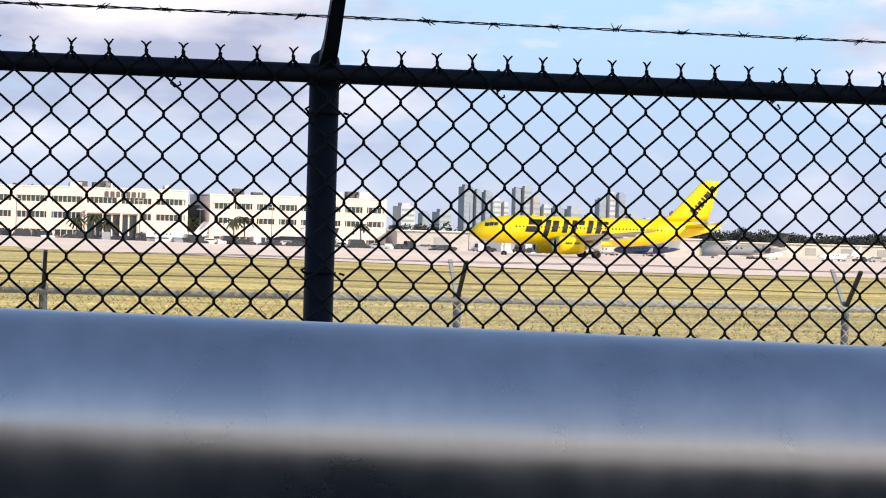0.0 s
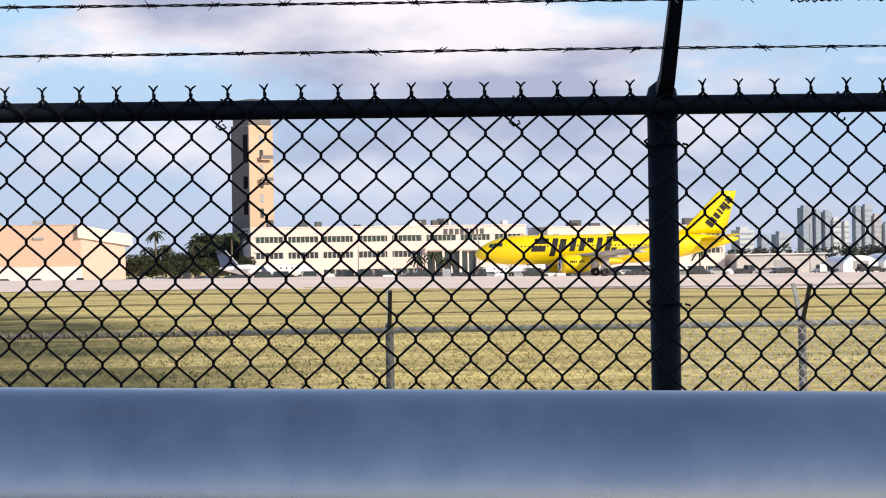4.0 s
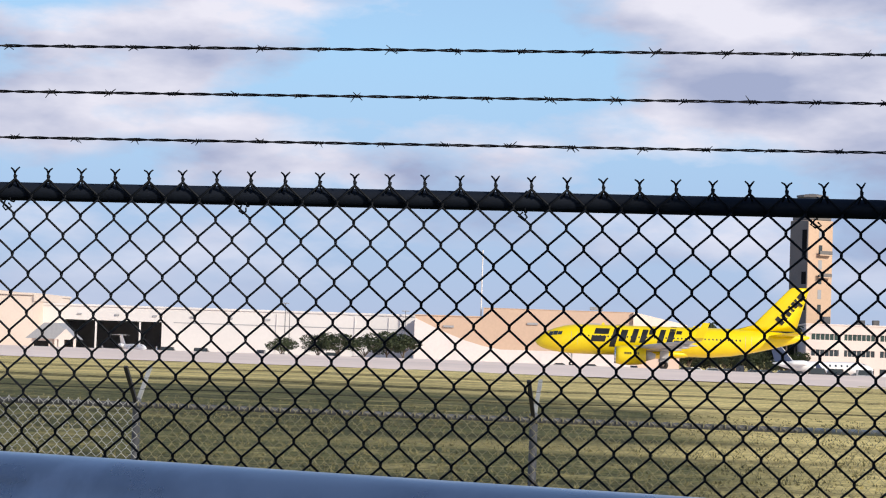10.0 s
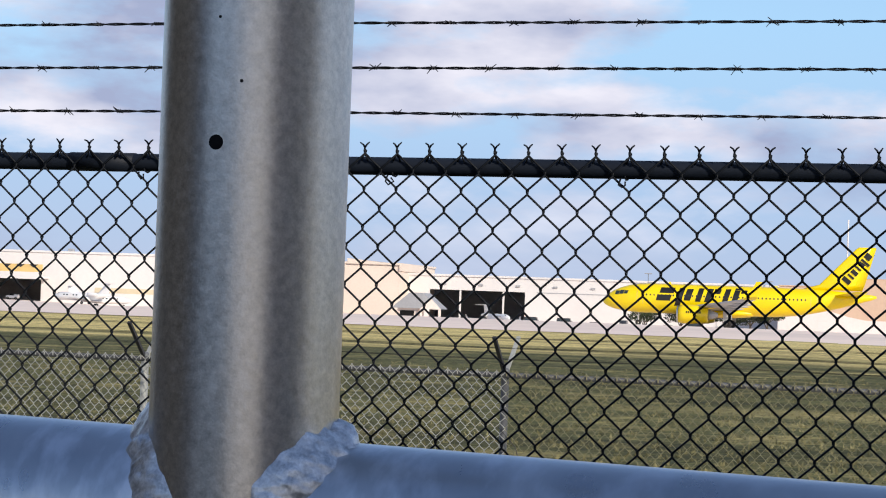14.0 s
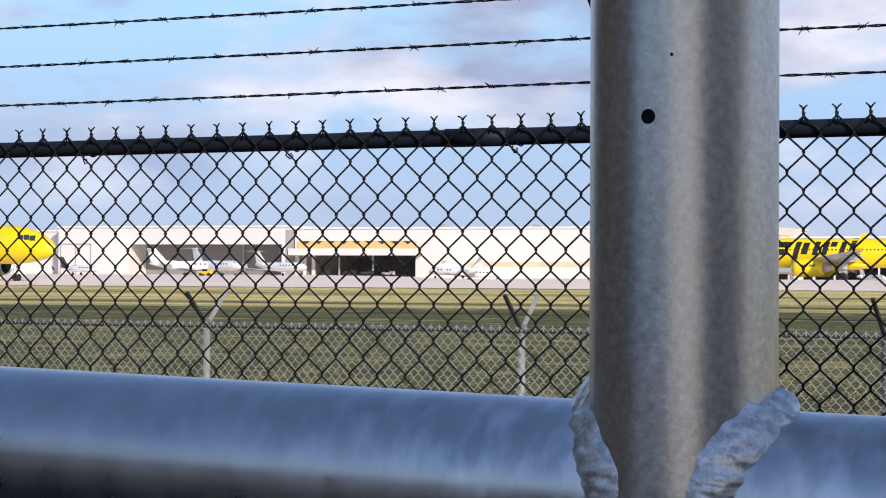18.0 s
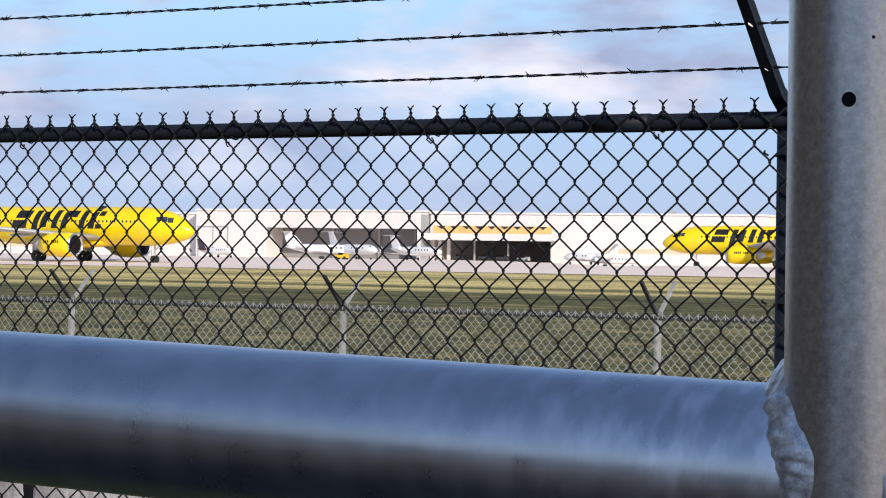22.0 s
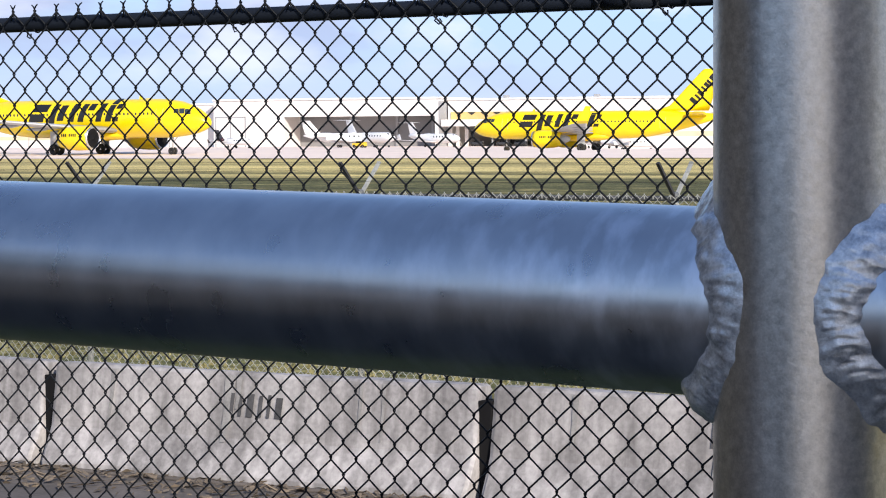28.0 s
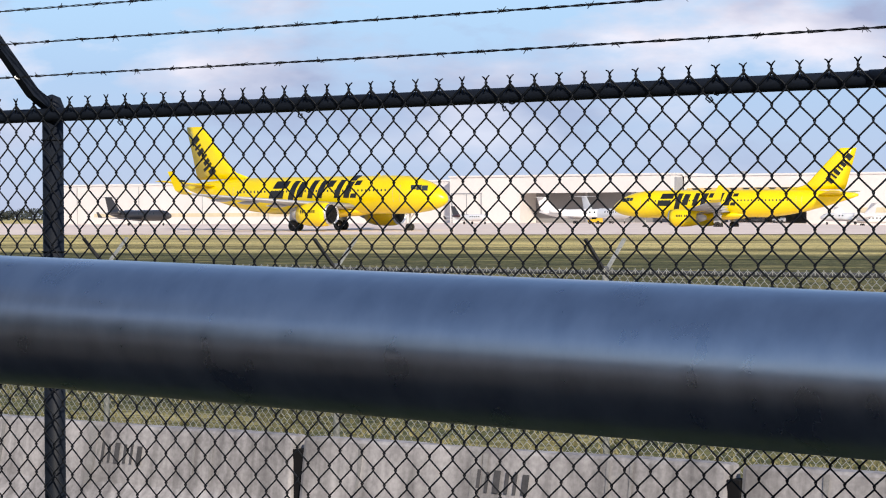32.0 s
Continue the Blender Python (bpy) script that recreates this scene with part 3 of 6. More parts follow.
def height(x, y):
    """Ground height: raised bank at the viewing place, service strip, and the cambered airfield."""
    r, v = x * RIGHT.x + y * RIGHT.y, x * AWAY.x + y * AWAY.y
    if y < 14:
        return lerp(y, [(-4.25, 1.98), (-1.3, 0.95), (1.6, 0.95), (4.2, 0.50), (14, 0.50)])
    camber = lerp(v, [(14, 0.0), (190, 0.74), (236, 1.1), (300, 1.1), (328, 0.85), (420, -0.5), (500, -1.3), (900, -1.3)])
    level = lerp(r / max(v, 1.0), [(-0.42, 1.0), (-0.28, 0.0)])          # the apron's left end lies higher
    if v > 328 and level > 0:
        camber += (lerp(v, [(328, 0.85), (420, 0.55), (500, 0.45), (900, 0.45)]) - camber) * level
    if 240 < v < 400:                       # the taxiway dips at its left
        camber -= 0.7 * lerp(r / v, [(-0.42, 1.0), (-0.34, 0.0)]) * lerp(v, [(240, 0.0), (300, 1.0), (340, 1.0), (400, 0.0)])
    side = lerp(r / max(v, 1.0), [(-0.05, 1.0), (0.02, 0.85), (0.13, 0.8), (0.25, 0.42), (0.4, 0.02)])
    base = lerp(v, [(60, 0.5), (190, 0.5), (328, 0.5), (500, 0.5)])
    if v > 120:
        base *= 1.0 - (1.0 - side) * lerp(v, [(120, 0.0), (200, 1.0)])
    return base + camber * (side if camber > 0 else 1.0)


def field(r, v):
    """World x, y and ground height of a place on the airfield: r metres to the right, v metres away."""
    x, y = r * RIGHT.x + v * AWAY.x, r * RIGHT.y + v * AWAY.y
    return x, y, height(x, y)


def field_pose(r, v, z=None, turn=0.0):
    x, y, h = field(r, v)
    return pose(x, y, h if z is None else z, 0, 0, TURN + turn)


def ground_sheet(rs, vs, lift, along_field):
    v, f = [], []
    for b in vs:
        for a in rs:
            x, y = (a * RIGHT.x + b * AWAY.x, a * RIGHT.y + b * AWAY.y) if along_field else (a, b)
            under = 0.3 if not along_field and 202 < x * AWAY.x + y * AWAY.y < 612 else 0.0
            v.append((x, y, height(x, y) + lift - under))
    n = len(rs)
    for j in range(len(vs) - 1):
        for i in range(n - 1):
            f.append((j * n + i, j * n + i + 1, j * n + n + i + 1, j * n + n + i))
    return v, f


def steps(*spans):
    out = []
    for a, b, n in spans:
        out += [a + (b - a) * i / n for i in range(n)]
    return out + [spans[-1][1]]


structure("ground", ground_sheet(steps((-4600, -600, 8), (-600, -60, 27), (-60, 60, 24), (60, 600, 27), (600, 4600, 8)),
          steps((-900, -30, 6), (-30, -4.25, 5), (-4.25, -1.3, 6), (-1.3, 1.6, 3), (1.6, 4.2, 6), (4.2, 14, 5), (14, 60, 12), (60, 620, 56), (620, 4700, 14)), 0.0, False),
          GRASS, "mown green and straw-coloured airfield grass", "grass", True)
structure("pavement_apron", ground_sheet(steps((-1500, -600, 6), (-600, 600, 60), (600, 1500, 6)), steps((190, 620, 60)), 0.05, True),
          APRON, "pale sunlit concrete taxiway and apron", "pavement", True)
structure("pavement_service_strip", ground_sheet(steps((-40, 30, 20)), steps((4.3, 9.9, 6)), 0.012, False),
          SOIL, "dusty gravel service strip beside the barriers", "gravel", True)
structure("pavement_walkway", box(-60, 60, -60, -4.45, 1.80, 2.02, 0.01), ASPHALT, "raised dark asphalt viewing area", "pavement")
# Unseen walls, added so the pipe mirrors something dark
structure("added_wall_behind", box(-40, -5.6, -13.3, -13.0, 2.02, 6.0), DARK_WALL, "unseen dark wall added for pipe reflections", "wall")
structure("added_wall_behind_low", box(-5.597, 1.4, -13.3, -13.0, 2.02, 3.45), DARK_WALL, "unseen low dark wall added for pipe reflections", "wall")
structure("added_wall_left", box(-5.3, -5.0, -9.2, -1.2, 0.6, 7.4), DARK_WALL, "unseen dark side wall added for pipe reflections", "wall")
# Unseen walls, added to keep sun off the pipe and tone its reflections
def wall_run(name, ends, top, mat, label):
    (xa, ya), (xb, yb) = ends
    q = [(xa, ya), (xb, yb), (xb + 0.3, yb - 0.3), (xa + 0.3, ya - 0.3)]
    structure(name, loft([[(x, y, 2.02) for x, y in q], [(x, y, top) for x, y in q]]), mat, label, "wall")
wall_run("shade_wall_stucco", ((6.6, -11.0), (8.9, -8.7)), 8.0, END_TAN, "unseen tan stucco wall added to shade the pipe")
wall_run("shade_wall_corner", ((8.904, -8.696), (13.4, -4.2)), 9.5, TAN_WALL, "unseen tall tan wall added to shade the pipe")
wall_run("added_wall_right", ((13.8, -3.8), (15.8, -1.8)), 5.6, TAN_WALL, "unseen tan wall added for pipe reflections")
wall_run("added_wall_low", ((3.6, -19.0), (7.4, -15.2)), 3.0, TAN_WALL, "unseen low tan wall added for pipe reflections")
# Unseen ground pads, added to brighten what the pipe reflects
structure("mirrored_pale_pad", box(2.0, 9.0, -30.0, -8.3, 2.02, 2.032, 0.004), WALK, "unseen pale pad added for pipe reflections", "pavement")
structure("pavement_worn_pad", box(-5.2, -0.6, -30.0, -9.0, 2.02, 2.030, 0.004), CONCRETE, "unseen grey pad added for pipe reflections", "pavement")

# ---- the pipe barrier in front of the viewer ----
def pipe_barrier():
    px, py = 1.153, -4.735
    rz, slope, back = 3.0478 - 2.02, -0.023, 0.0032
    t = thing("pipe_barrier", "galvanised steel pipe barrier with welded joints on the asphalt", "railing", pose(px, py, 2.02))
    rp, rr = 0.0184, 0.0182
    part("post", tube([(0, 0, 0), (0, 0, 0.4), (0, 0, 0.8), (0, 0, 1.05), (0, 0, 1.3), (0, 0, 2.1)], rp, 96), GALV_POST, t, "galvanised upright pipe with a drain hole", smooth=True)
    part("base_plate", box(-0.07, 0.07, -0.07, 0.07, 0, 0.008, 0.003), GALV, t)
    for side in (-1, 1):
        pts = [(side * d, back, rz + slope * (side * d)) for d in (0.003, 0.006, 0.010, 0.3, 0.7, 1.2, 1.69, 1.695, 1.7)]
        rail = part("rail", tube(pts, rr, 96), GALV_RAIL, t, "galvanised rail pipe with faint zinc smears", smooth=True)
        # weld bead: overlapping scallops that fill the corner in which the two pipes meet
        n, sides = 420, 16
        verts, faces = [], []
        for i in range(n):
            a = 2 * math.pi * i / n
            cy = min(back + rr * math.cos(a), 0.985 * rp)
            p = Vector((math.sqrt(rp * rp - cy * cy), cy, rr * math.sin(a)))
            to_post, to_rail = Vector((p.x, p.y, 0)).normalized(), Vector((0, math.cos(a), math.sin(a)))
            out = (to_post + to_rail).normalized()
            lump = noise.noise(Vector((math.cos(a) * 2.1 + side * 5, math.sin(a) * 2.1, 1.3)))
            ripple = noise.noise(Vector((math.cos(a) * 7, math.sin(a) * 7, side * 4.0)))
            knob = math.exp(-((a - radians(88 if side > 0 else 96)) / 0.17) ** 2)
            drop = math.exp(-((a - radians(238)) / 0.28) ** 2) * (1.0 if side < 0 else 0.3)
            on_rail = p + Vector(((0.0056 if side > 0 else 0.0044) + 0.0018 * lump + 0.0014 * ripple + 0.0010 * drop, 0, 0)) - to_rail * 0.0004
            climb = (to_rail - to_post * to_rail.dot(to_post))
            climb = climb.normalized() if climb.length > 1e-4 else Vector((0, 0, 1))
            on_post = p + climb * ((0.0048 if side > 0 else 0.0058) + 0.0020 * lump - 0.0016 * ripple)
            on_post = Vector((on_post.x, on_post.y, 0)).normalized() * (rp - 0.0004) + Vector((0, 0, on_post.z))
            top = p + out * (0.0034 + 0.0012 * lump + 0.0010 * ripple + (0.0038 if side > 0 else 0.0016) * knob + 0.0026 * drop)
            for k in range(sides):
                u = k / (sides - 1)
                q = on_rail * (1 - u) ** 2 + top * (2 * u * (1 - u)) + on_post * u ** 2
                phase = (a * 8.5 + 0.9 * (1 - (2 * u - 1) ** 2) + 1.7 * lump + 0.9 * ripple) % 1.0
                scallop = (phase if phase < 0.86 else (1 - phase) * 6.1) - 0.45
                rough = 1.0 * noise.noise(Vector((a * 11, u * 4.5, side * 9.0))) + 0.5 * noise.noise(Vector((a * 26, u * 9.0, side * 3.0)))
                q = q + out * (0.00021 * (scallop + 1.6 * rough) * (4 * u * (1 - u)) ** 0.7)
                verts.append((side * q.x, q.y, rz + q.z + slope * side * q.x))
            core = p - out * 0.001
            verts.append((side * core.x, core.y, rz + core.z + slope * side * core.x))
        ring = sides + 1
        for i in range(n):
            for k in range(ring):
                j, l = (i + 1) % n, (k + 1) % ring
                q = (i * ring + k, i * ring + l, j * ring + l, j * ring + k)
                faces.append(q if side > 0 else q[::-1])
        part("weld_bead", (verts, faces), WELD, rail, "lumpy bright weld bead", smooth=True)
    # Hole and pits are flat dark discs; the shade inside is their colour
    for name, a2, zz, hr in (("drain_hole", -89.8, 1.1016, 0.00145), ("pit", -75.6, 1.1132, 0.00035), ("pit", -90, 1.1252, 0.0003)):
        w = radians(a2)
        part(name, tube([(rp * math.cos(w) * 0.97, rp * math.sin(w) * 0.97, zz), (rp * math.cos(w) * 1.003, rp * math.sin(w) * 1.003, zz)], hr, 16), DARK, t, "small dark drain hole" if name == "drain_hole" else "")
    return t


pipe_barrier()

# ---- chain-link ----
S = 3.048 / 39                   # width of one mesh
H = S * 1.12                     # height of one mesh
FENCE_TOP = 3.4535


def picket(z_top, z_bottom, phase, wire, sides, depth):
    """One zigzag wire of a chain-link fabric, half a mesh wide, hooked into its neighbours at every bend."""
    pts = []
    n = int((z_top - z_bottom) / (H / 2))
    for i in range(n + 1):
        z = z_top - i * H / 2
        right = (i + phase) % 2
        x = S / 2 + wire * 0.28 if right else -wire * 0.28
        y = depth if right else -depth
        pts.append((x, y, z + H * 0.040))
        pts.append((x, -y, z - H * 0.040))
    return tube(pts, wire / 2, sides)


def dip(x):
    """How far the fence's top line falls off to the left."""
    return lerp(x, [(-9, -0.013), (-4.2, -0.0082), (-2.8, -0.0070), (-1.0, -0.0022), (0.3, 0.0), (9, 0.0)])


def barbed_strand(x0, x1, y, z, first, spacing, seed, parent, kink=0.0):
    """A twisted two-wire strand with four-point barbs at even steps; kink lifts it past the mended place."""
    rnd = random.Random(seed)
    def line(x):
        return z + dip(x) + kink * lerp(x, [(2.2, 0.0), (3.05, 1.0), (4.2, 0.0)]) - 0.0025 * math.sin(math.pi * ((x + 0.865) / 3.05 % 1.0))
    step = 0.016
    n = int((x1 - x0) / step)
    twists = []
    for k in (0, 1):
        pts = [(x0 + i * step, y + 0.0019 * math.cos(i * 0.9 + k * math.pi), line(x0 + i * step) + 0.0019 * math.sin(i * 0.9 + k * math.pi)) for i in range(n + 1)]
        twists.append(tube(pts, 0.0017, 4))
    strand = part("barbed_strand", join(*twists), BARB_STEEL, parent, "twisted two-wire barbed strand")
    shapes = []
    for v in range(5):
        r2 = random.Random(seed * 7 + v)
        geo = [tube([(-0.0065 + 0.0013 * i, 0.0034 * math.cos(i * 1.6), 0.0034 * math.sin(i * 1.6)) for i in range(11)], 0.0017, 4)]
        for s in range(4):
            a = r2.uniform(0, 2 * math.pi)
            lean = r2.uniform(0.5, 1.5) * (1 if s % 2 else -1)
            L = r2.uniform(0.010, 0.017)
            d = Vector((lean, math.cos(a) * 0.8, math.sin(a))).normalized() * L
            o = Vector((0.004 * (s - 1.5) / 1.5, 0, 0))
            geo.append(tube([o, o + d], [0.0016, 0.0008], 4))
        shapes.append(mesh_of("barb", *join(*geo), BARB_STEEL))
    k = math.ceil((x0 - first) / spacing)
    while first + k * spacing < x1:
        x = first + k * spacing + rnd.uniform(-0.006, 0.006)
        put_part("barb", shapes[rnd.randrange(5)], strand, m=pose(x, y, line(x), rnd.uniform(0, 360), 0, 0))
        k += 1
    return strand


POSTD = -4.19


def near_fence():
    t = thing("chain_link_fence", "black vinyl chain-link security fence topped with barbed wire", "fence", kind="structure")
    lo, hi = -58, 50
    wire = 0.0052
    bottom = 1.0
    knot, aside = 3.3525, 0.0045
    shapes = [mesh_of("mesh_wire", *picket(knot + H, bottom, ph, wire, 6, 0.0024), VINYL, True) for ph in (0, 1)]
    for i in range(lo * 2, hi * 2):
        put_part("mesh_wire", shapes[i % 2], t, m=pose(i * S / 2 + aside, 0, dip(i * S / 2) * 0.7))
    far_bits = []
    for i in list(range(lo * 2 - 120, lo * 2)) + list(range(hi * 2, hi * 2 + 100)):
        far_bits.append(moved(picket(knot + H, bottom, i % 2, wire, 3, 0.0024), pose(i * S / 2 + aside, 0, dip(i * S / 2) * 0.7)))
    tagged(part("mesh_wires_beyond", join(*far_bits), VINYL, t, "black mesh wires"), kind="stuff")
    # twisted wire ends above the rail
    def wire_end(seed):
        rnd = random.Random(seed)
        j = lambda: rnd.uniform(-0.0015, 0.0015)
        stem = [tube([(k * 0.0085, 0.004, -0.034), (k * 0.0032, 0.002, -0.024)] + [(0.0013 * math.cos(i * 1.3 + k * 1.57), 0.0013 * math.sin(i * 1.3 + k * 1.57), -0.017 + i * 0.0045) for i in range(5)], 0.0022, 5) for k in (-1, 1)]
        tines = [tube([(0, 0, -0.003), (s * 0.0045, j(), 0.0035), (s * (0.0105 + j()), j(), 0.0085 + j())], [0.0025, 0.0022, 0.0017], 5) for s in (-1, 1)]
        return mesh_of("wire_end", *join(*stem, *tines), VINYL, True)
    ends = [wire_end(k) for k in range(5)]
    rnd = random.Random(3)
    for i in range(lo, hi + 1):
        put_part("wire_end", ends[rnd.randrange(5)], t, m=pose(i * S + 0.0035, 0, FENCE_TOP + dip(i * S), rnd.uniform(-4, 4), rnd.uniform(-4, 4), rnd.uniform(-18, 18)))
    # top rail, in lengths joined by sleeves
    rail_z = 3.4095
    part("top_rail", tube([(x, 0.028, rail_z + dip(x)) for x in (-8.7, -6, -4.2, -2.8, -1, 0.3, 4, 7.8)], 0.0208, 32), RAIL_PAINT, t, "dark painted round top rail", smooth=True)
    for x in (-1.30, 3.9, -6.2):
        part("rail_sleeve", tube([(x - 0.085, 0.028, rail_z + dip(x)), (x + 0.085, 0.028, rail_z + dip(x))], 0.0226, 32), RAIL_PAINT, t, smooth=True)
    # tie wires round the rail
    def tie(seed):
        rnd = random.Random(seed)
        pts = [(0.002 * rnd.uniform(-1, 1), 0.028 + 0.0235 * math.sin(a), rail_z + 0.0235 * math.cos(a)) for a in [radians(-60 + 24 * k) for k in range(13)]]
        curl = [(-0.004, -0.004, rail_z - 0.022), (-0.010, -0.006, rail_z - 0.034), (-0.001, -0.007, rail_z - 0.043), (0.008, -0.006, rail_z - 0.038), (0.005, -0.006, rail_z - 0.030)]
        curl = [(x + rnd.uniform(-0.003, 0.003), y, z + rnd.uniform(-0.003, 0.003)) for x, y, z in curl]
        return join(tube(pts, 0.0020, 6), tube(curl, 0.0021, 6))
    for k, i in enumerate((-49, -40, -31, -23, -15, -7, 0, 8, 16, 24, 33, 41, 49)):
        part("tie_wire", tie(k), VINYL, t, m=pose(i * S - 0.010, 0, dip(i * S)), smooth=True)
    # posts with barbed-wire arms leaning out
    for x in (-7.25, POSTD, -0.865, 2.19, 5.24):
        post = part("post", tube([(x, 0.055, 0.75), (x, 0.055, 2.0), (x, 0.055, 3.40)], 0.0325, 32), RAIL_PAINT, t, "dark painted round fence post", smooth=True)
        cap = [(x, 0.055, 3.385), (x, 0.055, 3.425), (x, 0.050, 3.445), (x, 0.040, 3.455)]
        part("post_cap", tube(cap, [0.0355, 0.0355, 0.030, 0.016], 24), RAIL_PAINT, post, smooth=True)
        arm = loft([[(x - w, y - 0.010, z - 0.010), (x + w, y - 0.010, z - 0.010), (x + w * 0.9, y + 0.012, z + 0.012), (x - w * 0.9, y + 0.012, z + 0.012)]
                    for w, y, z in ((0.019, 0.045, 3.425), (0.016, -0.03, 3.468), (0.0135, -0.17, 3.612), (0.0125, -0.30, 3.745))])
        part("barb_arm", arm, RAIL_PAINT, post, "angled steel arm holding three barbed strands")
        for cy, cz in ((-0.086, 3.5228), (-0.178, 3.6150), (-0.268, 3.7035)):
            ring = [(x + 0.004 * math.sin(k), cy + 0.0075 * math.cos(k * math.pi / 5) - 0.004, cz + dip(x) + 0.0075 * math.sin(k * math.pi / 5)) for k in range(10)]
            part("strand_clip", tube(ring, 0.0022, 5, closed=True), WELD, post, "bright galvanised strand clip")
        for z in (3.325, 2.98, 2.62, 2.2):
            band = [(x + 0.0350 * math.cos(a), 0.055 + 0.0350 * math.sin(a), z) for a in [2 * math.pi * k / 20 for k in range(20)]]
            nub = tube([(x - 0.038, 0.012, z), (x - 0.046, 0.004, z + 0.006), (x - 0.040, -0.004, z + 0.010)], 0.0026, 6)
            nub2 = tube([(x + 0.038, 0.012, z), (x + 0.047, 0.004, z - 0.003)], 0.0026, 6)
            part("tie_band", join(tube(band, 0.0024, 6, closed=True), nub, nub2), VINYL, post)
    for k, (y, z, first, spacing) in enumerate(((-0.086, 3.5228, -3.0, 0.1382), (-0.178, 3.6150, -3.007, 0.1370), (-0.268, 3.7035, -2.98, 0.1392))):
        barbed_strand(-8.7, 7.6, y, z, first, spacing, 11 + k, t, 0.009 if k == 1 else 0.0)
    # a mended splice in the middle strand, in two lumps
    rnd = random.Random(8)
    splice = []
    for xa, xb in ((2.415, 2.535), (2.555, 2.635)):
        n = int((xb - xa) / 0.008)
        for s in (0, 2.2, 4.1):
            splice.append(tube([(xa + 0.008 * i, -0.178 + 0.005 * math.cos(i * 1.1 + s), 3.6150 + 0.006 * math.sin(i * 1.1 + s) + rnd.uniform(-0.003, 0.003) + 0.008 * (i < 2)) for i in range(n + 1)], 0.0019, 5))
    part("wire_splice", join(*splice), BARB_STEEL, t, "twisted repair splice of wire")
    return t


near_fence()


def far_fence():
    t = thing("galvanised_fence", "galvanised chain-link perimeter fence with forked barbed-wire arms", "fence", kind="structure")
    y0, top, bottom = 12.25, 2.62, 0.52
    wire = 0.0057
    lo = -500
    shapes = [mesh_of("mesh_wire", *picket(top, bottom, ph, wire, 5, 0.002), GALV_MESH, True) for ph in (0, 1)]
    bright = [mesh_of("mesh_wire", *picket(top, bottom, ph, 0.0058, 5, 0.002), PALE_MESH, True) for ph in (0, 1)]
    dull = [mesh_of("mesh_wire", *picket(top, bottom, ph, 0.0036, 5, 0.002), DULL_MESH, True) for ph in (0, 1)]
    mid = range(-300, 0)
    def old(i):
        return -4.1 < i * S / 2 < 3.9     # an older stretch, thinner and weathered dull
    for i in mid:
        put_part("mesh_wire", (dull if old(i) else shapes)[i % 2], t, m=pose(i * S / 2, y0, 0))
    for i in range(100, 220):
        put_part("mesh_wire", bright[i % 2], t, m=pose(i * S / 2, y0, 0))
    for first_i, last_i, radius, mat, lab in ((lo, -300, wire, GALV_MESH, "galvanised mesh wires"), (0, 100, 0.0036, DULL_MESH, "weathered dull mesh wires"), (220, 360, 0.0058, PALE_MESH, "bright galvanised mesh wires")):
        bits = [moved(picket(top, bottom, i % 2, radius, 3, 0.002), pose(i * S / 2, y0, 0)) for i in range(first_i, last_i)]
        tagged(part("mesh_wires_beyond", join(*bits), mat, t, lab), kind="stuff")
    end = mesh_of("wire_end", *join(tube([(0, 0, -0.035), (-0.003, 0, -0.012), (-0.014, 0, -0.004)], 0.003, 4), tube([(0, 0.002, -0.035), (0.003, 0, -0.012), (0.014, 0, -0.004)], 0.003, 4)), GALV_MESH)
    dull_end, bright_end = end.copy(), end.copy()
    dull_end.materials[0], bright_end.materials[0] = DULL_MESH, PALE_MESH
    for i in range(-230, 180):
        put_part("wire_end", dull_end if old(2 * i) else bright_end if i > 0 else end, t, m=pose(i * S, y0, top + (0.016 if i > 49 else -0.006)))
    part("top_rail", tube([(x, y0 + 0.03, 2.585) for x in (-23, -10, 0.84)], 0.021, 12), FAR_RAIL, t, "dull weathered top rail", smooth=True)
    part("top_rail", tube([(x, y0 + 0.03, 2.585) for x in (0.84, 7, 14)], 0.021, 12), PALE_MESH, t, "paler galvanised top rail", smooth=True)
    for k in range(-3, 10):
        x = 4.935 - 3.008 * k
        post = part("post", tube([(x, y0 + 0.05, 0.45), (x, y0 + 0.05, 2.60)], 0.030, 16), GALV_FAR if x > 4 else FAR_RAIL if x > -6 else GALV_MESH, t, "galvanised round post" if x > 4 else "dull weathered round post" if x > -6 else "paler galvanised round post", smooth=True)
        part("post_cap", tube([(x, y0 + 0.05, 2.575), (x, y0 + 0.05, 2.625), (x, y0 + 0.05, 2.64)], [0.033, 0.033, 0.018], 12), GALV_FAR, post)
        for s, mat, lab in ((-1, DARK_ARM, "dark barbed-wire arm"), (1, GALV_MESH, "pale barbed-wire arm")):
            arm = loft([[(x - 0.014, y0 + 0.05 + s * a, z), (x + 0.014, y0 + 0.05 + s * a, z), (x + 0.014, y0 + 0.05 + s * (a + 0.022), z - 0.012), (x - 0.014, y0 + 0.05 + s * (a + 0.022), z - 0.012)]
                        for a, z in ((0.0, 2.60), (0.30, 2.88))])
            part("barb_arm", arm, mat, post, lab)
        part("tie_wire", tube([(x - 0.03, y0 - 0.01, 2.2), (x + 0.12, y0 - 0.02, 2.05), (x + 0.17, y0 - 0.03, 1.9)], 0.0035, 5), DARK_ARM, t) if k in (2, 3) else None
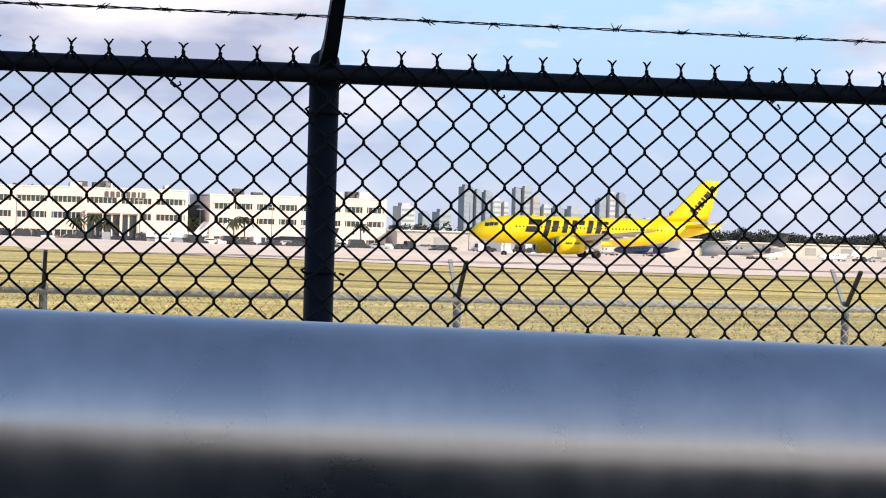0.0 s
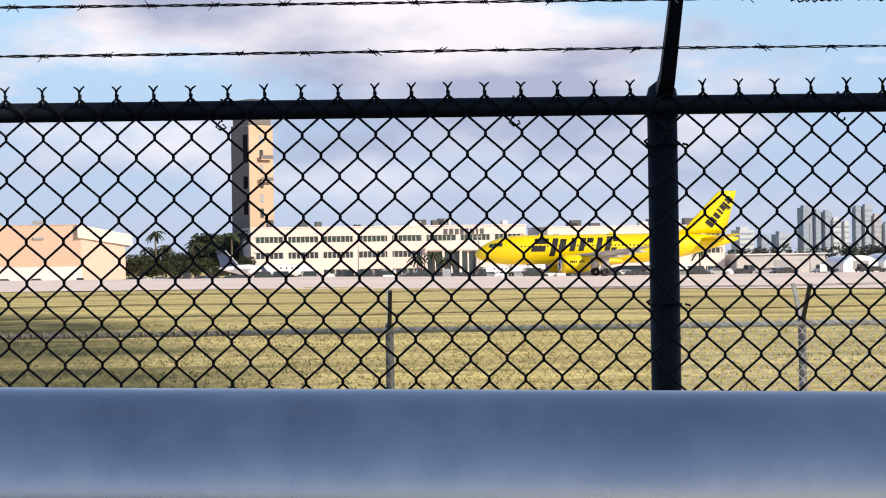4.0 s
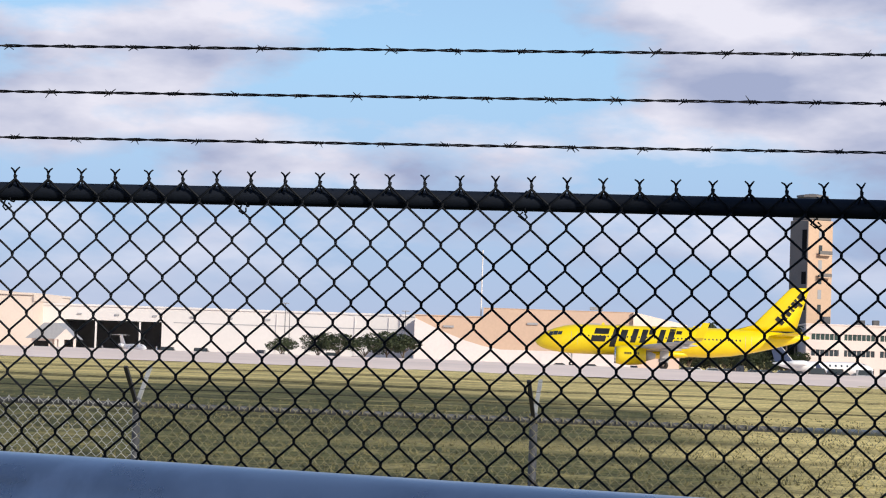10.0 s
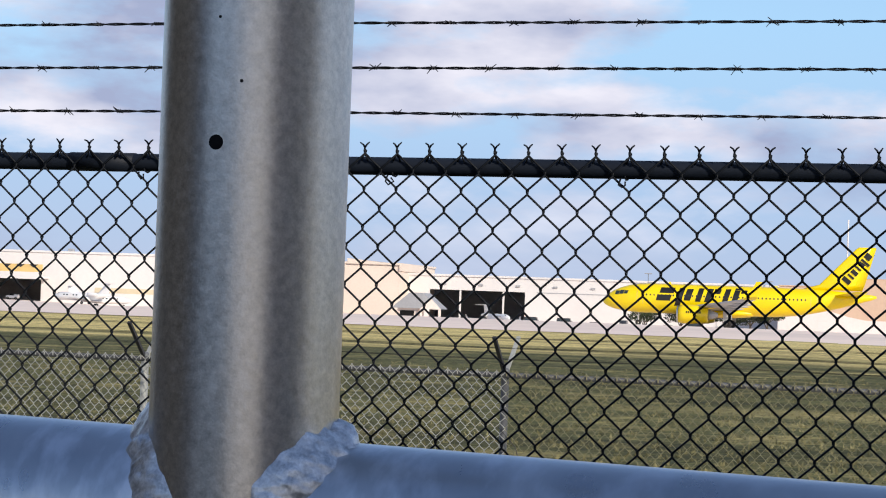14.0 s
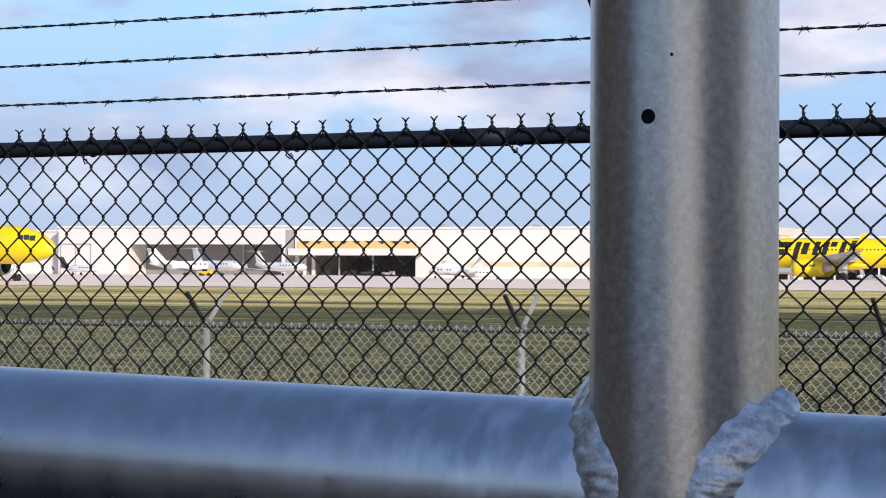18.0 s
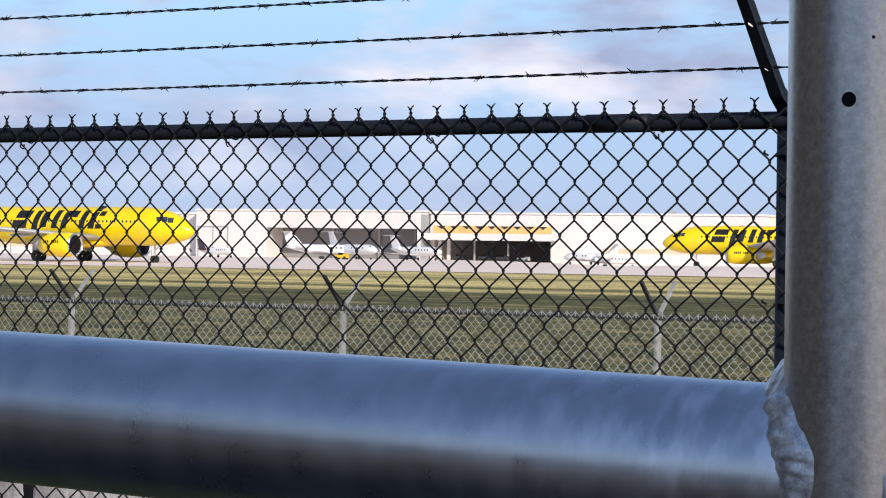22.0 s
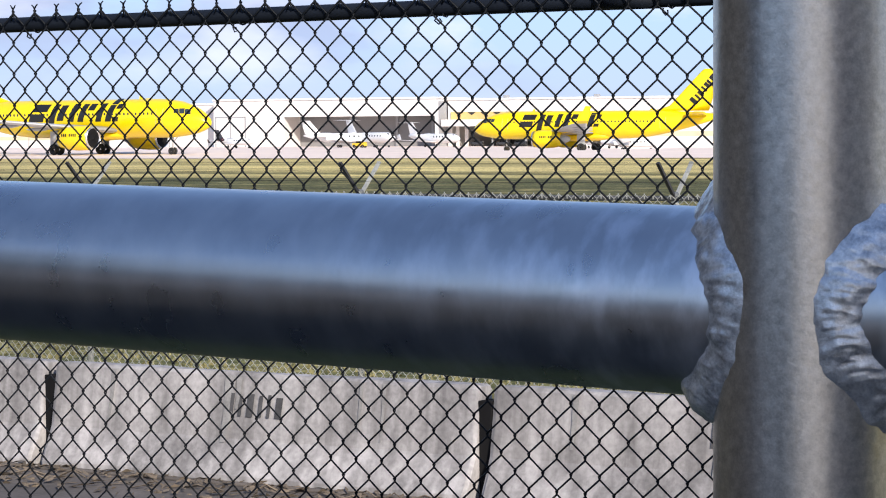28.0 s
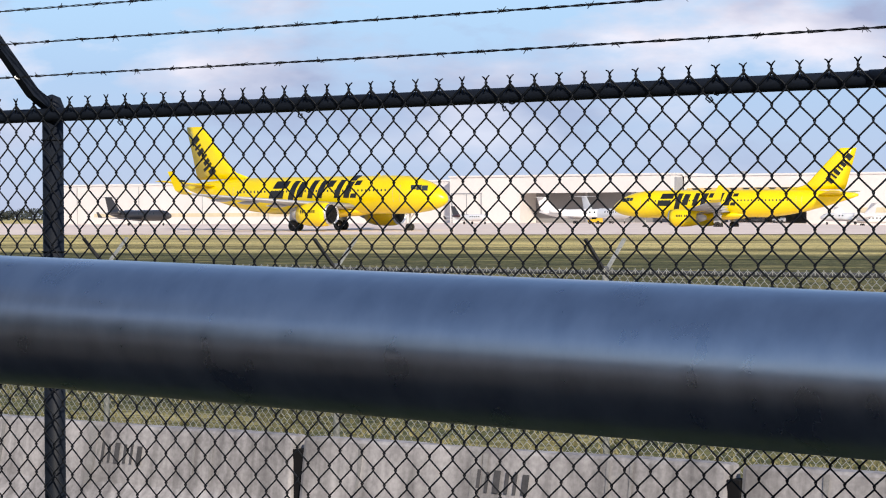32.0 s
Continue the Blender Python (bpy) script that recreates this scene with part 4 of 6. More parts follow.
    for s in (-1, 1):
        for a, z in ((0.12, 2.715), (0.21, 2.80), (0.29, 2.875)):
            for xa, xb, n, thin in ((-23, -6.0, 11, 0.0008), (-6.0, 14, 13, 0.0016)):
                part("barbed_strand", tube([(x, y0 + 0.05 + s * a, z - 0.012 * (i % 2)) for i, x in enumerate(steps((xa, xb, n)))], thin, 4), BARB_STEEL, t, "thin dark barbed strand")
    return t


far_fence()


# ---- concrete barriers ----
def concrete_barrier():
    L = 3.87
    prof = [(-0.30, 0.0), (-0.30, 0.07), (-0.155, 0.33), (-0.085, 0.80), (-0.065, 0.825), (0.065, 0.825), (0.085, 0.80), (0.155, 0.33), (0.30, 0.07), (0.30, 0.0)]
    rnd = random.Random(2)
    xs = [-L / 2, -L / 2 + 0.03] + [-L / 2 + 0.03 + (L - 0.06) * k / 12 for k in range(1, 12)] + [L / 2 - 0.03, L / 2]
    rings = []
    for n, x in enumerate(xs):
        k = 0.93 if n in (0, len(xs) - 1) else 1.0
        rings.append([(x, y * k + rnd.uniform(-0.004, 0.004), 0.0 if z == 0 else z * (0.99 if k < 1 else 1.0) + rnd.uniform(-0.006, 0.006)) for y, z in prof])
    t = thing("concrete_barrier", "weathered grey concrete road barrier with dark stains", "barrier", group="row of concrete barriers")
    part("block", loft(rings), CONCRETE, t)
    # Added dark filler stands in for the shadow between two blocks
    part("joint_shade", box(L / 2 - 0.01, L / 2 + 0.10, -0.10, 0.06, 0.02, 0.72, 0.005), DARK, t, "dark filler for the shade in the joint")
    part("footing_dirt", box(-L / 2 + 0.05, L / 2 - 0.05, -0.36, -0.29, 0, 0.035, 0.012), SOIL, t)
    return t


def marking(parent, x0, widths, z0, h):
    """Faded stencil marks, as plain upright bars."""
    x = x0
    for w, tall in widths:
        za, zb = z0, z0 + h * tall
        def yy(z):
            return -(lerp(z, [(0.07, 0.30), (0.33, 0.155), (0.80, 0.085)]) + 0.010)
        part("marking", ([(x, yy(za), za), (x + w, yy(za), za), (x + w + 0.01, yy(zb), zb), (x + 0.01, yy(zb), zb)], [(0, 1, 2, 3)]), MARK, parent, "faded black stencil bar")
        x += w + 0.045


def paint_drips(parent, x0):
    for dx, w, za, zb in ((-0.16, 0.10, 0.30, 0.80), (-0.05, 0.05, 0.55, 0.79), (1.05, 0.035, 0.45, 0.80), (1.25, 0.03, 0.38, 0.80), (-1.25, 0.05, 0.42, 0.80)):
        def yy(z):
            return -(lerp(z, [(0.07, 0.30), (0.33, 0.155), (0.80, 0.085)]) + 0.009)
        zm = (za + zb) / 2
        x = x0 + dx
        part("paint_drip", ([(x, yy(za), za), (x + w * 0.5, yy(za), za), (x + w * 0.9, yy(zm), zm), (x + w, yy(zb), zb), (x, yy(zb), zb), (x + w * 0.1, yy(zm), zm)], [(0, 1, 2, 5), (5, 2, 3, 4)]), DRIP, parent, "pale run of old paint")


first = concrete_barrier()
JOINT = -7.23
for k in range(-2, 6):
    xc = JOINT - 3.98 * (k + 0.5)
    b = first if k == -2 else copy_thing(first, Matrix())
    b.matrix_basis = pose(xc, 9.6 + 0.012 * (k % 3), 0.502, 0, 0, (0.3, -0.25, 0.15)[k % 3])
    if k >= -1:
        paint_drips(b, (-0.12, -0.20, -0.05)[k % 3])
        marking(b, (-0.22, -0.20, -0.24)[k % 3], ((0.035, 1), (0.03, 0.9), (0.06, 1), (0.035, 0.95), (0.03, 1), (0.06, 0.9)), 0.50, 0.17)

# dark lumps of litter and soil at the barriers' foot
rnd = random.Random(21)
lumps = []
for k in range(130):
    x, y = rnd.uniform(-17, 3), 9.6 - rnd.uniform(0.32, 1.3)
    s = rnd.uniform(0.012, 0.05)
    ring = [[(x + s * a * math.cos(w) * rnd.uniform(0.7, 1.3), y + s * a * math.sin(w), 0.505 + s * z * 0.7) for w in [math.pi * i / 3 for i in range(6)]] for a, z in ((1.1, 0), (0.8, 0.7), (0.25, 1.0))]
    lumps.append(loft(ring))
for k in range(1500):
    x, y = rnd.uniform(-17, 0), 9.6 - 0.31 - 0.9 * rnd.random() ** 2
    z = 0.512 + rnd.uniform(0, 0.03)
    a, ln, wd = rnd.uniform(0, math.pi), rnd.uniform(0.02, 0.09), rnd.uniform(0.01, 0.03)
    c, d = math.cos(a), math.sin(a)
    lumps.append(([(x - c * ln, y - d * ln, z), (x + d * wd, y - c * wd, z + rnd.uniform(0, 0.03)), (x + c * ln, y + d * ln, z + rnd.uniform(0, 0.03)), (x - d * wd, y + c * wd, z + 0.01)], [(0, 1, 2, 3)]))
for k in range(160):
    x, y, a = rnd.uniform(-17, 0), 9.6 - 0.32 - 0.6 * rnd.random() ** 2, rnd.uniform(-0.7, 0.7)
    ln = rnd.uniform(0.12, 0.4)
    lumps.append(tube([(x, y, 0.515), (x + ln * 0.5 * math.cos(a), y + ln * 0.3 * math.sin(a), 0.54 + rnd.uniform(0, 0.03)), (x + ln * math.cos(a), y + ln * math.sin(a) * 0.5, 0.518)], rnd.uniform(0.003, 0.007), 4))
tagged(new("leaf_litter", mesh_of("leaf_litter", *join(*lumps), LITTER)), "dry leaves, twigs and gravel along the barriers", "litter", kind="stuff")

# ---- airliners ----
FUS = [(0.0, 0.06, 3.30), (-0.25, 0.45, 3.32), (-0.8, 0.86, 3.40), (-1.6, 1.24, 3.52), (-2.6, 1.55, 3.64), (-3.8, 1.80, 3.74), (-5.2, 1.95, 3.80), (-6.8, 1.99, 3.83), (-12, 2.0, 3.83), (-18, 2.0, 3.83),
       (-24, 1.99, 3.85), (-27, 1.84, 3.98), (-30, 1.52, 4.22), (-32.5, 1.16, 4.46), (-34.8, 0.76, 4.70), (-36.6, 0.42, 4.88), (-37.57, 0.16, 4.98)]


def fus_at(x):
    return lerp(-x, [(-a, b) for a, b, c in FUS]), lerp(-x, [(-a, c) for a, b, c in FUS])


def on_side(x, z, side, lift=0.02):
    """The point of the fuselage's skin at that length and height."""
    r, c = fus_at(x)
    k = max(-0.98, min(0.98, (z - c) / (r * 1.03)))
    return (x, side * (r * math.sqrt(1 - k * k) + lift), z)


def side_panel(x0, x1, z0, z1, side, slant=0.0, lift=0.02, nx=4, nz=6):
    v, f = [], []
    for j in range(nz + 1):
        z = z0 + (z1 - z0) * j / nz
        for i in range(nx + 1):
            x = x0 + (x1 - x0) * i / nx + slant * (z - z0)
            v.append(on_side(x, z, side, lift))
    for j in range(nz):
        for i in range(nx):
            q = (j * (nx + 1) + i, j * (nx + 1) + i + 1, (j + 1) * (nx + 1) + i + 1, (j + 1) * (nx + 1) + i)
            f.append(q)
    return v, f


def aerofoil(xl, xt, y, z, thick):
    """A wing section from leading edge xl to trailing edge xt, at span y."""
    c = xl - xt
    pts = []
    for u, t in ((0, 0), (0.02, 0.4), (0.08, 0.75), (0.25, 1.0), (0.5, 0.85), (0.8, 0.35), (1.0, 0.03), (0.8, -0.2), (0.5, -0.45), (0.25, -0.55), (0.08, -0.45), (0.02, -0.25)):
        pts.append((xl - c * u, y, z + thick * t * 0.5))
    return pts


def fin_section(xl, xt, z, thick):
    return [(xl - (xl - xt) * u, thick * t * 0.5, z) for u, t in ((0, 0), (0.05, 0.6), (0.25, 1.0), (0.6, 0.7), (1.0, 0.03), (0.6, -0.7), (0.25, -1.0), (0.05, -0.6))]


def wheel_geo(r, w):
    prof = [(r * 0.3, w * 0.40), (r * 0.62, w * 0.48), (r * 0.9, w * 0.5), (r, w * 0.3), (r, -w * 0.3), (r * 0.9, -w * 0.5), (r * 0.62, -w * 0.48), (r * 0.3, -w * 0.40)]
    rings = [[(a * math.cos(t), b, a * math.sin(t)) for a, b in prof] for t in [2 * math.pi * k / 20 for k in range(20)]]
    v = [p for rg in rings for p in rg]
    n = len(prof)
    f = [(k * n + i, k * n + (i + 1) % n, ((k + 1) % 20) * n + (i + 1) % n, ((k + 1) % 20) * n + i) for k in range(20) for i in range(n)]
    return v, f


def livery_word(parent, side, x_first, x_last, z0, z1):
    """The carrier's name, as plain slanted black shapes."""
    d = -1 if x_last < x_first else 1
    L = abs(x_last - x_first)
    h = z1 - z0
    slant = 0.28 * d
    # six plain slanted blocks, as long and as tall as the name's parts
    shapes = [(0.015, 0.155, 0.56, 0.98), (0.00, 0.155, 0.00, 0.44), (0.215, 0.062, -0.36, 0.98), (0.300, 0.070, 0.06, 0.92), (0.425, 0.058, 0.0, 1.0), (0.525, 0.060, 0.0, 0.98),
              (0.600, 0.070, 0.62, 0.98), (0.715, 0.058, 0.0, 1.0), (0.815, 0.062, 0.0, 1.25), (0.890, 0.060, 0.70, 0.95), (0.890, 0.060, 0.0, 0.24)]
    for a, w, f0, f1 in shapes:
        x0, x1 = x_first + d * L * a, x_first + d * L * (a + w)
        za, zb = z0 + h * f0, z0 + h * f1
        lean = slant * (za - z0)
        part("name_shape", side_panel(x0 + lean, x1 + lean, za, zb, side, slant, 0.025), BLACK_PAINT, parent, "plain black livery shape")


def airliner():
    t = thing("airliner", "bright yellow twin-engine passenger jet with black livery shapes", "airplane", group="yellow airliners")
    seg = 40
    rings = [[(x, r * math.sin(a), c + r * 1.03 * math.cos(a)) for a in [2 * math.pi * k / seg for k in range(seg)]] for x, r, c in FUS]
    fus = part("fuselage", loft(rings), YELLOW, t, smooth=True)
    belly = loft([[(x, w * math.sin(a) , 2.15 + hh * math.cos(a)) for a in [2 * math.pi * k / 24 for k in range(24)]] for x, w, hh in ((-10.5, 0.6, 0.3), (-12, 1.6, 0.55), (-15, 1.95, 0.72), (-18.5, 1.9, 0.7), (-20.5, 1.3, 0.5), (-21.8, 0.4, 0.2))])
    part("belly_fairing", belly, YELLOW, t, smooth=True)
    win = mesh_of("cabin_window", *loft([[(0.11 * math.cos(a), -0.006, 0.16 * math.sin(a)) for a in [math.pi * k / 4 for k in range(8)]], [(0.10 * math.cos(a), 0.006, 0.15 * math.sin(a)) for a in [math.pi * k / 4 for k in range(8)]]]), GLASS)
    for side in (-1, 1):
        for k in range(42):
            x = -6.3 - 0.53 * k
            p = on_side(x, 4.28, side, 0.012)
            put_part("cabin_window", win, fus, m=pose(*p))
        for x in (-5.4, -29.2):
            part("cabin_door", side_panel(x + 0.4, x - 0.4, 3.05, 4.85, side, 0, 0.012, 2, 6), YELLOW, fus, "yellow cabin door")
            for xx in (x + 0.42, x - 0.42):
                part("door_seam", side_panel(xx + 0.015, xx - 0.015, 3.05, 4.85, side, 0, 0.015, 1, 6), WING_GREY, fus)
        for x0, x1, z0, z1 in ((-3.05, -3.6, 4.34, 4.80), (-2.42, -2.98, 4.28, 4.82), (-1.80, -2.36, 4.20, 4.74)):
            part("cockpit_window", side_panel(x0, x1, z0, z1, side, -0.35, 0.02, 2, 3), GLASS, fus, "dark cockpit side window")
    part("cockpit_window", ([(-1.55, -0.62, 4.36), (-1.55, 0.62, 4.36), (-2.12, 0.7, 4.80), (-2.12, -0.7, 4.80)], [(0, 1, 2, 3)]), GLASS, fus, "dark front windscreen")
    for side in (-1, 1):
        wing = loft([aerofoil(-11.2, -19.0, side * 1.6, 2.55, 1.0), aerofoil(-13.9, -19.2, side * 6.2, 2.95, 0.62), aerofoil(-20.6, -22.3, side * 16.9, 3.95, 0.22)])
        w = part("wing", wing, WING_GREY, t, "grey swept wing", smooth=True)
        shark = loft([aerofoil(-20.6, -22.3, side * 16.9, 3.95, 0.2), aerofoil(-21.2, -22.5, side * 17.5, 4.35, 0.14), aerofoil(-22.3, -23.2, side * 17.85, 6.3, 0.08)])
        part("wingtip_fence", shark, YELLOW, w, "yellow upswept wingtip")
        for y in (6.0, 9.5, 12.6):
            xe = -19.2 - (y - 6.2) * 0.29
            zz = lerp(y, [(1.6, 2.55), (6.2, 2.95), (16.9, 3.95)])
            part("flap_fairing", loft([[(x, side * (y + 0.16 * a * math.sin(q)), zz - 0.22 + 0.2 * a * math.cos(q)) for q in [math.pi * k / 4 for k in range(8)]] for x, a in ((xe + 2.2, 0.2), (xe + 1.2, 1), (xe, 0.9), (xe - 0.9, 0.15))]), WING_GREY, w)
        stab = loft([aerofoil(-31.6, -35.4, side * 0.4, 4.95, 0.4), aerofoil(-34.9, -36.5, side * 6.2, 5.55, 0.14)])
        part("tailplane", stab, YELLOW, t, "yellow horizontal tailplane", smooth=True)
        # engine
        ey, ez = side * 5.75, 1.78
        seg2 = 28
        def ring_at(x, r, dz=0.0):
            return [(x, ey + r * math.cos(2 * math.pi * k / seg2), ez + dz + r * math.sin(2 * math.pi * k / seg2)) for k in range(seg2)]
        eng = part("engine", loft([ring_at(-11.15, 1.12), ring_at(-11.8, 1.27), ring_at(-13.0, 1.31), ring_at(-14.3, 1.22), ring_at(-15.2, 1.02)]), YELLOW, t, "yellow engine nacelle", smooth=True)
        part("intake_lip", loft([ring_at(-11.16, 0.98), ring_at(-10.98, 1.04), ring_at(-10.95, 1.10), ring_at(-11.16, 1.16)], False), INTAKE, eng, "bare metal intake lip", smooth=True)
        part("fan", loft([ring_at(-11.13, 0.99), ring_at(-11.12, 0.4), ring_at(-10.9, 0.05)]), DARK, eng, "dark fan")
        part("exhaust", loft([ring_at(-15.15, 0.72), ring_at(-15.9, 0.55), ring_at(-16.5, 0.28)]), WING_GREY, eng, "grey exhaust cone", smooth=True)
        part("pylon", loft([[(-12.2, ey - 0.16, ez + 1.1), (-12.2, ey + 0.16, ez + 1.1), (-13.2, ey + 0.16, 2.9), (-13.2, ey - 0.16, 2.9)], [(-15.2, ey - 0.16, ez + 0.8), (-15.2, ey + 0.16, ez + 0.8), (-16.8, ey + 0.16, 2.8), (-16.8, ey - 0.16, 2.8)]]), YELLOW, eng)
        for k in range(8):
            if k == 4:
                continue
            x = -12.3 - 0.26 * k
            part("marking", ([(x, ey - 1.325, ez + 0.15), (x - 0.15, ey - 1.325, ez + 0.15), (x - 0.15, ey - 1.31, ez + 0.45), (x, ey - 1.31, ez + 0.45)] if side < 0 else [(x, ey + 1.325, ez + 0.15), (x - 0.15, ey + 1.325, ez + 0.15), (x - 0.15, ey + 1.31, ez + 0.45), (x, ey + 1.31, ez + 0.45)], [(0, 1, 2, 3)]), BLACK_PAINT, eng)
        # main gear
        gear = part("main_gear", join(tube([(-17.7, side * 3.8, 2.6), (-17.7, side * 3.8, 0.6)], 0.17, 12), tube([(-17.7, side * 3.8, 1.3), (-17.7, side * 2.0, 2.3)], 0.09, 8)), STRUT, t, "landing gear leg")
        part("gear_door", box(-18.3, -17.1, side * 4.15 - 0.03, side * 4.15 + 0.03, 0.95, 2.5, 0.02), WING_GREY, gear)
        for dy in (-0.46, 0.46):
            wh = put_part("wheel", mesh_of("wheel", *wheel_geo(0.58, 0.42), TYRE, True), gear, "black tyre on a pale hub", pose(-17.7, side * 3.8 + dy, 0.58))
    fin = loft([fin_section(-27.2, -35.6, 5.75, 0.55), fin_section(-29.8, -35.9, 6.5, 0.5), fin_section(-34.6, -37.3, 11.5, 0.26), fin_section(-35.0, -37.3, 11.76, 0.12)])
    f = part("fin", fin, YELLOW, t, "tall yellow tail fin", smooth=True)
    for side in (-1, 1):
        # name shapes on the fin, running up its slope
        for k, (a, w, lo, hi) in enumerate(((0.00, 0.14, 0.05, 0.95), (0.19, 0.06, -0.40, 0.95), (0.27, 0.09, 0.05, 0.95), (0.41, 0.05, 0.0, 1.0), (0.52, 0.10, 0.0, 0.95), (0.67, 0.05, 0.0, 1.0), (0.78, 0.11, 0.0, 1.2))):
            along, across = Vector((-0.628, 0, 0.778)), Vector((0.778, 0, 0.628))
            o = Vector((-33.35, 0, 6.05))
            Lw, hw = 5.7, 1.05
            u0, u1 = (a * Lw, (a + w) * Lw) if side < 0 else ((1 - a) * Lw, (1 - a - w) * Lw)
            quad = []
            for uu, vv in ((u0, lo), (u1, lo), (u1, hi), (u0, hi)):
                p = o + along * uu + across * (vv * hw)
                th = lerp(p.z, [(5.75, 0.55), (11.76, 0.2)]) * 0.5 + 0.03
                quad.append((p.x, side * th, p.z))
            part("name_shape", (quad, [(0, 1, 2, 3)]), BLACK_PAINT, f, "plain black livery shape")
    livery_word(t, 1, -7.6, -20.3, 3.55, 5.42)
    livery_word(t, -1, -23.2, -10.2, 3.52, 5.46)
    ng = part("nose_gear", join(tube([(-5.07, 0, 2.2), (-5.07, 0, 0.45)], 0.11, 10), tube([(-5.07, 0, 1.2), (-4.2, 0, 2.1)], 0.06, 8)), STRUT, t, "nose landing gear leg")
    for dy in (-0.25, 0.25):
        put_part("wheel", mesh_of("wheel", *wheel_geo(0.38, 0.22), TYRE, True), ng, "small black nose tyre", pose(-5.07, dy, 0.38))
    part("antenna", prism([(-9.0, 5.86), (-9.25, 6.2), (-9.45, 6.2), (-9.5, 5.86)], -0.02, 0.02), YELLOW, t)
    return t


taxiing = airliner()
taxiing["label"] = "bright yellow passenger jet taxiing along the pavement"
parked = copy_thing(taxiing, Matrix())
parked["label"] = "bright yellow passenger jet standing on the taxiway"
px_, py_, pz_ = field(-124.4, 213.8)
parked.matrix_basis = pose(px_, py_, pz_ + 0.05, 0, 0, TURN - 7.6)


# ---- buildings ----
def windows_row(parent, x0, x1, z0, z1, count, y, mat, gap=0.12, mullion=True):
    w = (x1 - x0) / count
    pane = mesh_of("window", *box(-w / 2 + gap / 2, w / 2 - gap / 2, -0.02, 0.05, 0, z1 - z0), mat)
    for k in range(count):
        put_part("window", pane, parent, m=pose(x0 + (k + 0.5) * w, y, z0))


def office(r0, r1, v, base, top, label, bands, sign=None, depth=24.0):
    """A three-storey office block with ribbon windows."""
    w = r1 - r0
    x, y, h = field((r0 + r1) / 2, v)
    t = thing("office_building", label, "building", pose(x, y, base, 0, 0, TURN))
    hh = top - base
    # the front wall is stacked from storeys of wall with window slots between them
    edges = [0.0] + [z for b in bands for z in (b[0] - base, b[1] - base)] + [hh]
    for i in range(0, len(edges), 2):
        part("wall", box(-w / 2, w / 2, 0, 0.5, edges[i], edges[i + 1]), WHITE_STUCCO, t)
    for z0, z1, n, mat in bands:
        windows_row(t, -w / 2 + 1.2, w / 2 - 1.2, z0 - base, z1 - base, n, 0.28, mat, 0.24)
        part("wall", box(-w / 2, w / 2, 0.36, 0.5, z0 - base, z1 - base), WHITE_STUCCO, t)
        step = w / 8
        for k in range(9):
            xx = -w / 2 + k * step
            part("pier", box(max(-w / 2, xx - 0.6), min(w / 2, xx + 0.6), 0.02, 0.48, z0 - base - 0.002, z1 - base + 0.002), WHITE_STUCCO, t)
    part("plinth", box(-w / 2 - 0.02, w / 2 + 0.02, -0.03, depth, -1.3, -0.004), WHITE_STUCCO, t)
    part("core", box(-w / 2 + 0.02, w / 2 - 0.02, 0.5, depth, 0, hh - 0.1), WHITE_STUCCO, t)
    part("roof", box(-w / 2 - 0.15, w / 2 + 0.15, -0.15, depth, hh, hh + 0.35, 0.05), WHITE_STUCCO, t)
    rnd = random.Random(int(r0))
    for k in range(9):
        xx = rnd.uniform(-w / 2 + 3, w / 2 - 3)
        a, b2 = rnd.uniform(0.6, 1.6), rnd.uniform(0.7, 1.8)
        part("roof_unit", box(xx - a, xx + a, 5, 7.5, hh + 0.35, hh + 0.35 + b2, 0.06), ROOF_UNIT if k % 4 else WHITE_METAL, t, "rooftop air unit")
    if sign:
        for k, (a, ww) in enumerate(((0, 0.9), (1.4, 0.9), (2.8, 0.8), (4.0, 0.8), (5.2, 0.8), (6.4, 1.0), (7.9, 0.4), (8.8, 0.9))):
            part("sign_bar", box(sign + a, sign + a + ww, -0.12, 0.0, hh - 1.85, hh - 0.55), ROOF_UNIT, t, "plain dark sign shape")
    return t


A = office(53.4, 119.3, 560, -0.4, 11.3, "cream three-storey airport office with ribbon windows", [(-0.2, 1.5, 44, GLASS), (4.2, 5.65, 60, GLASS), (7.95, 9.35, 60, GREEN_GLASS)], sign=13.0)
part("entrance_canopy", box(8.2, 21.4, -1.6, 0.0, 6.0, 6.6, 0.08), WHITE_STUCCO, A)
bay = part("entrance_bay", box(8.6, 21.0, -0.5, -0.01, 0.0, 6.0), WHITE_STUCCO, A, "projecting white entrance bay")
for k in range(6):
    part("entrance_pane", box(8.95 + 2.0 * k, 10.55 + 2.0 * k, -0.56, -0.50, 0.3, 5.7), GLASS, bay, "tall dark entrance pane")
for xx in (8.5, 12.6, 16.8, 21.0):
    part("canopy_column", box(xx - 0.25, xx + 0.25, -1.5, -1.0, 0, 6.0), WHITE_STUCCO, A)
B = office(129.0, 174.5, 580, -1.2, 10.9, "second cream three-storey airport office", [(-0.6, 0.8, 26, GLASS), (4.1, 5.45, 38, GLASS), (7.6, 9.05, 38, GREEN_GLASS)])
part("roof_room", box(16.6, 20.2, 4, 10, 12.1, 14.2, 0.1), WHITE_METAL, B)
part("side_block", box(-33.0, -24.0, 6, 20, 0, 9.6, 0.1), DARK_WALL, B, "dark grey stair block")


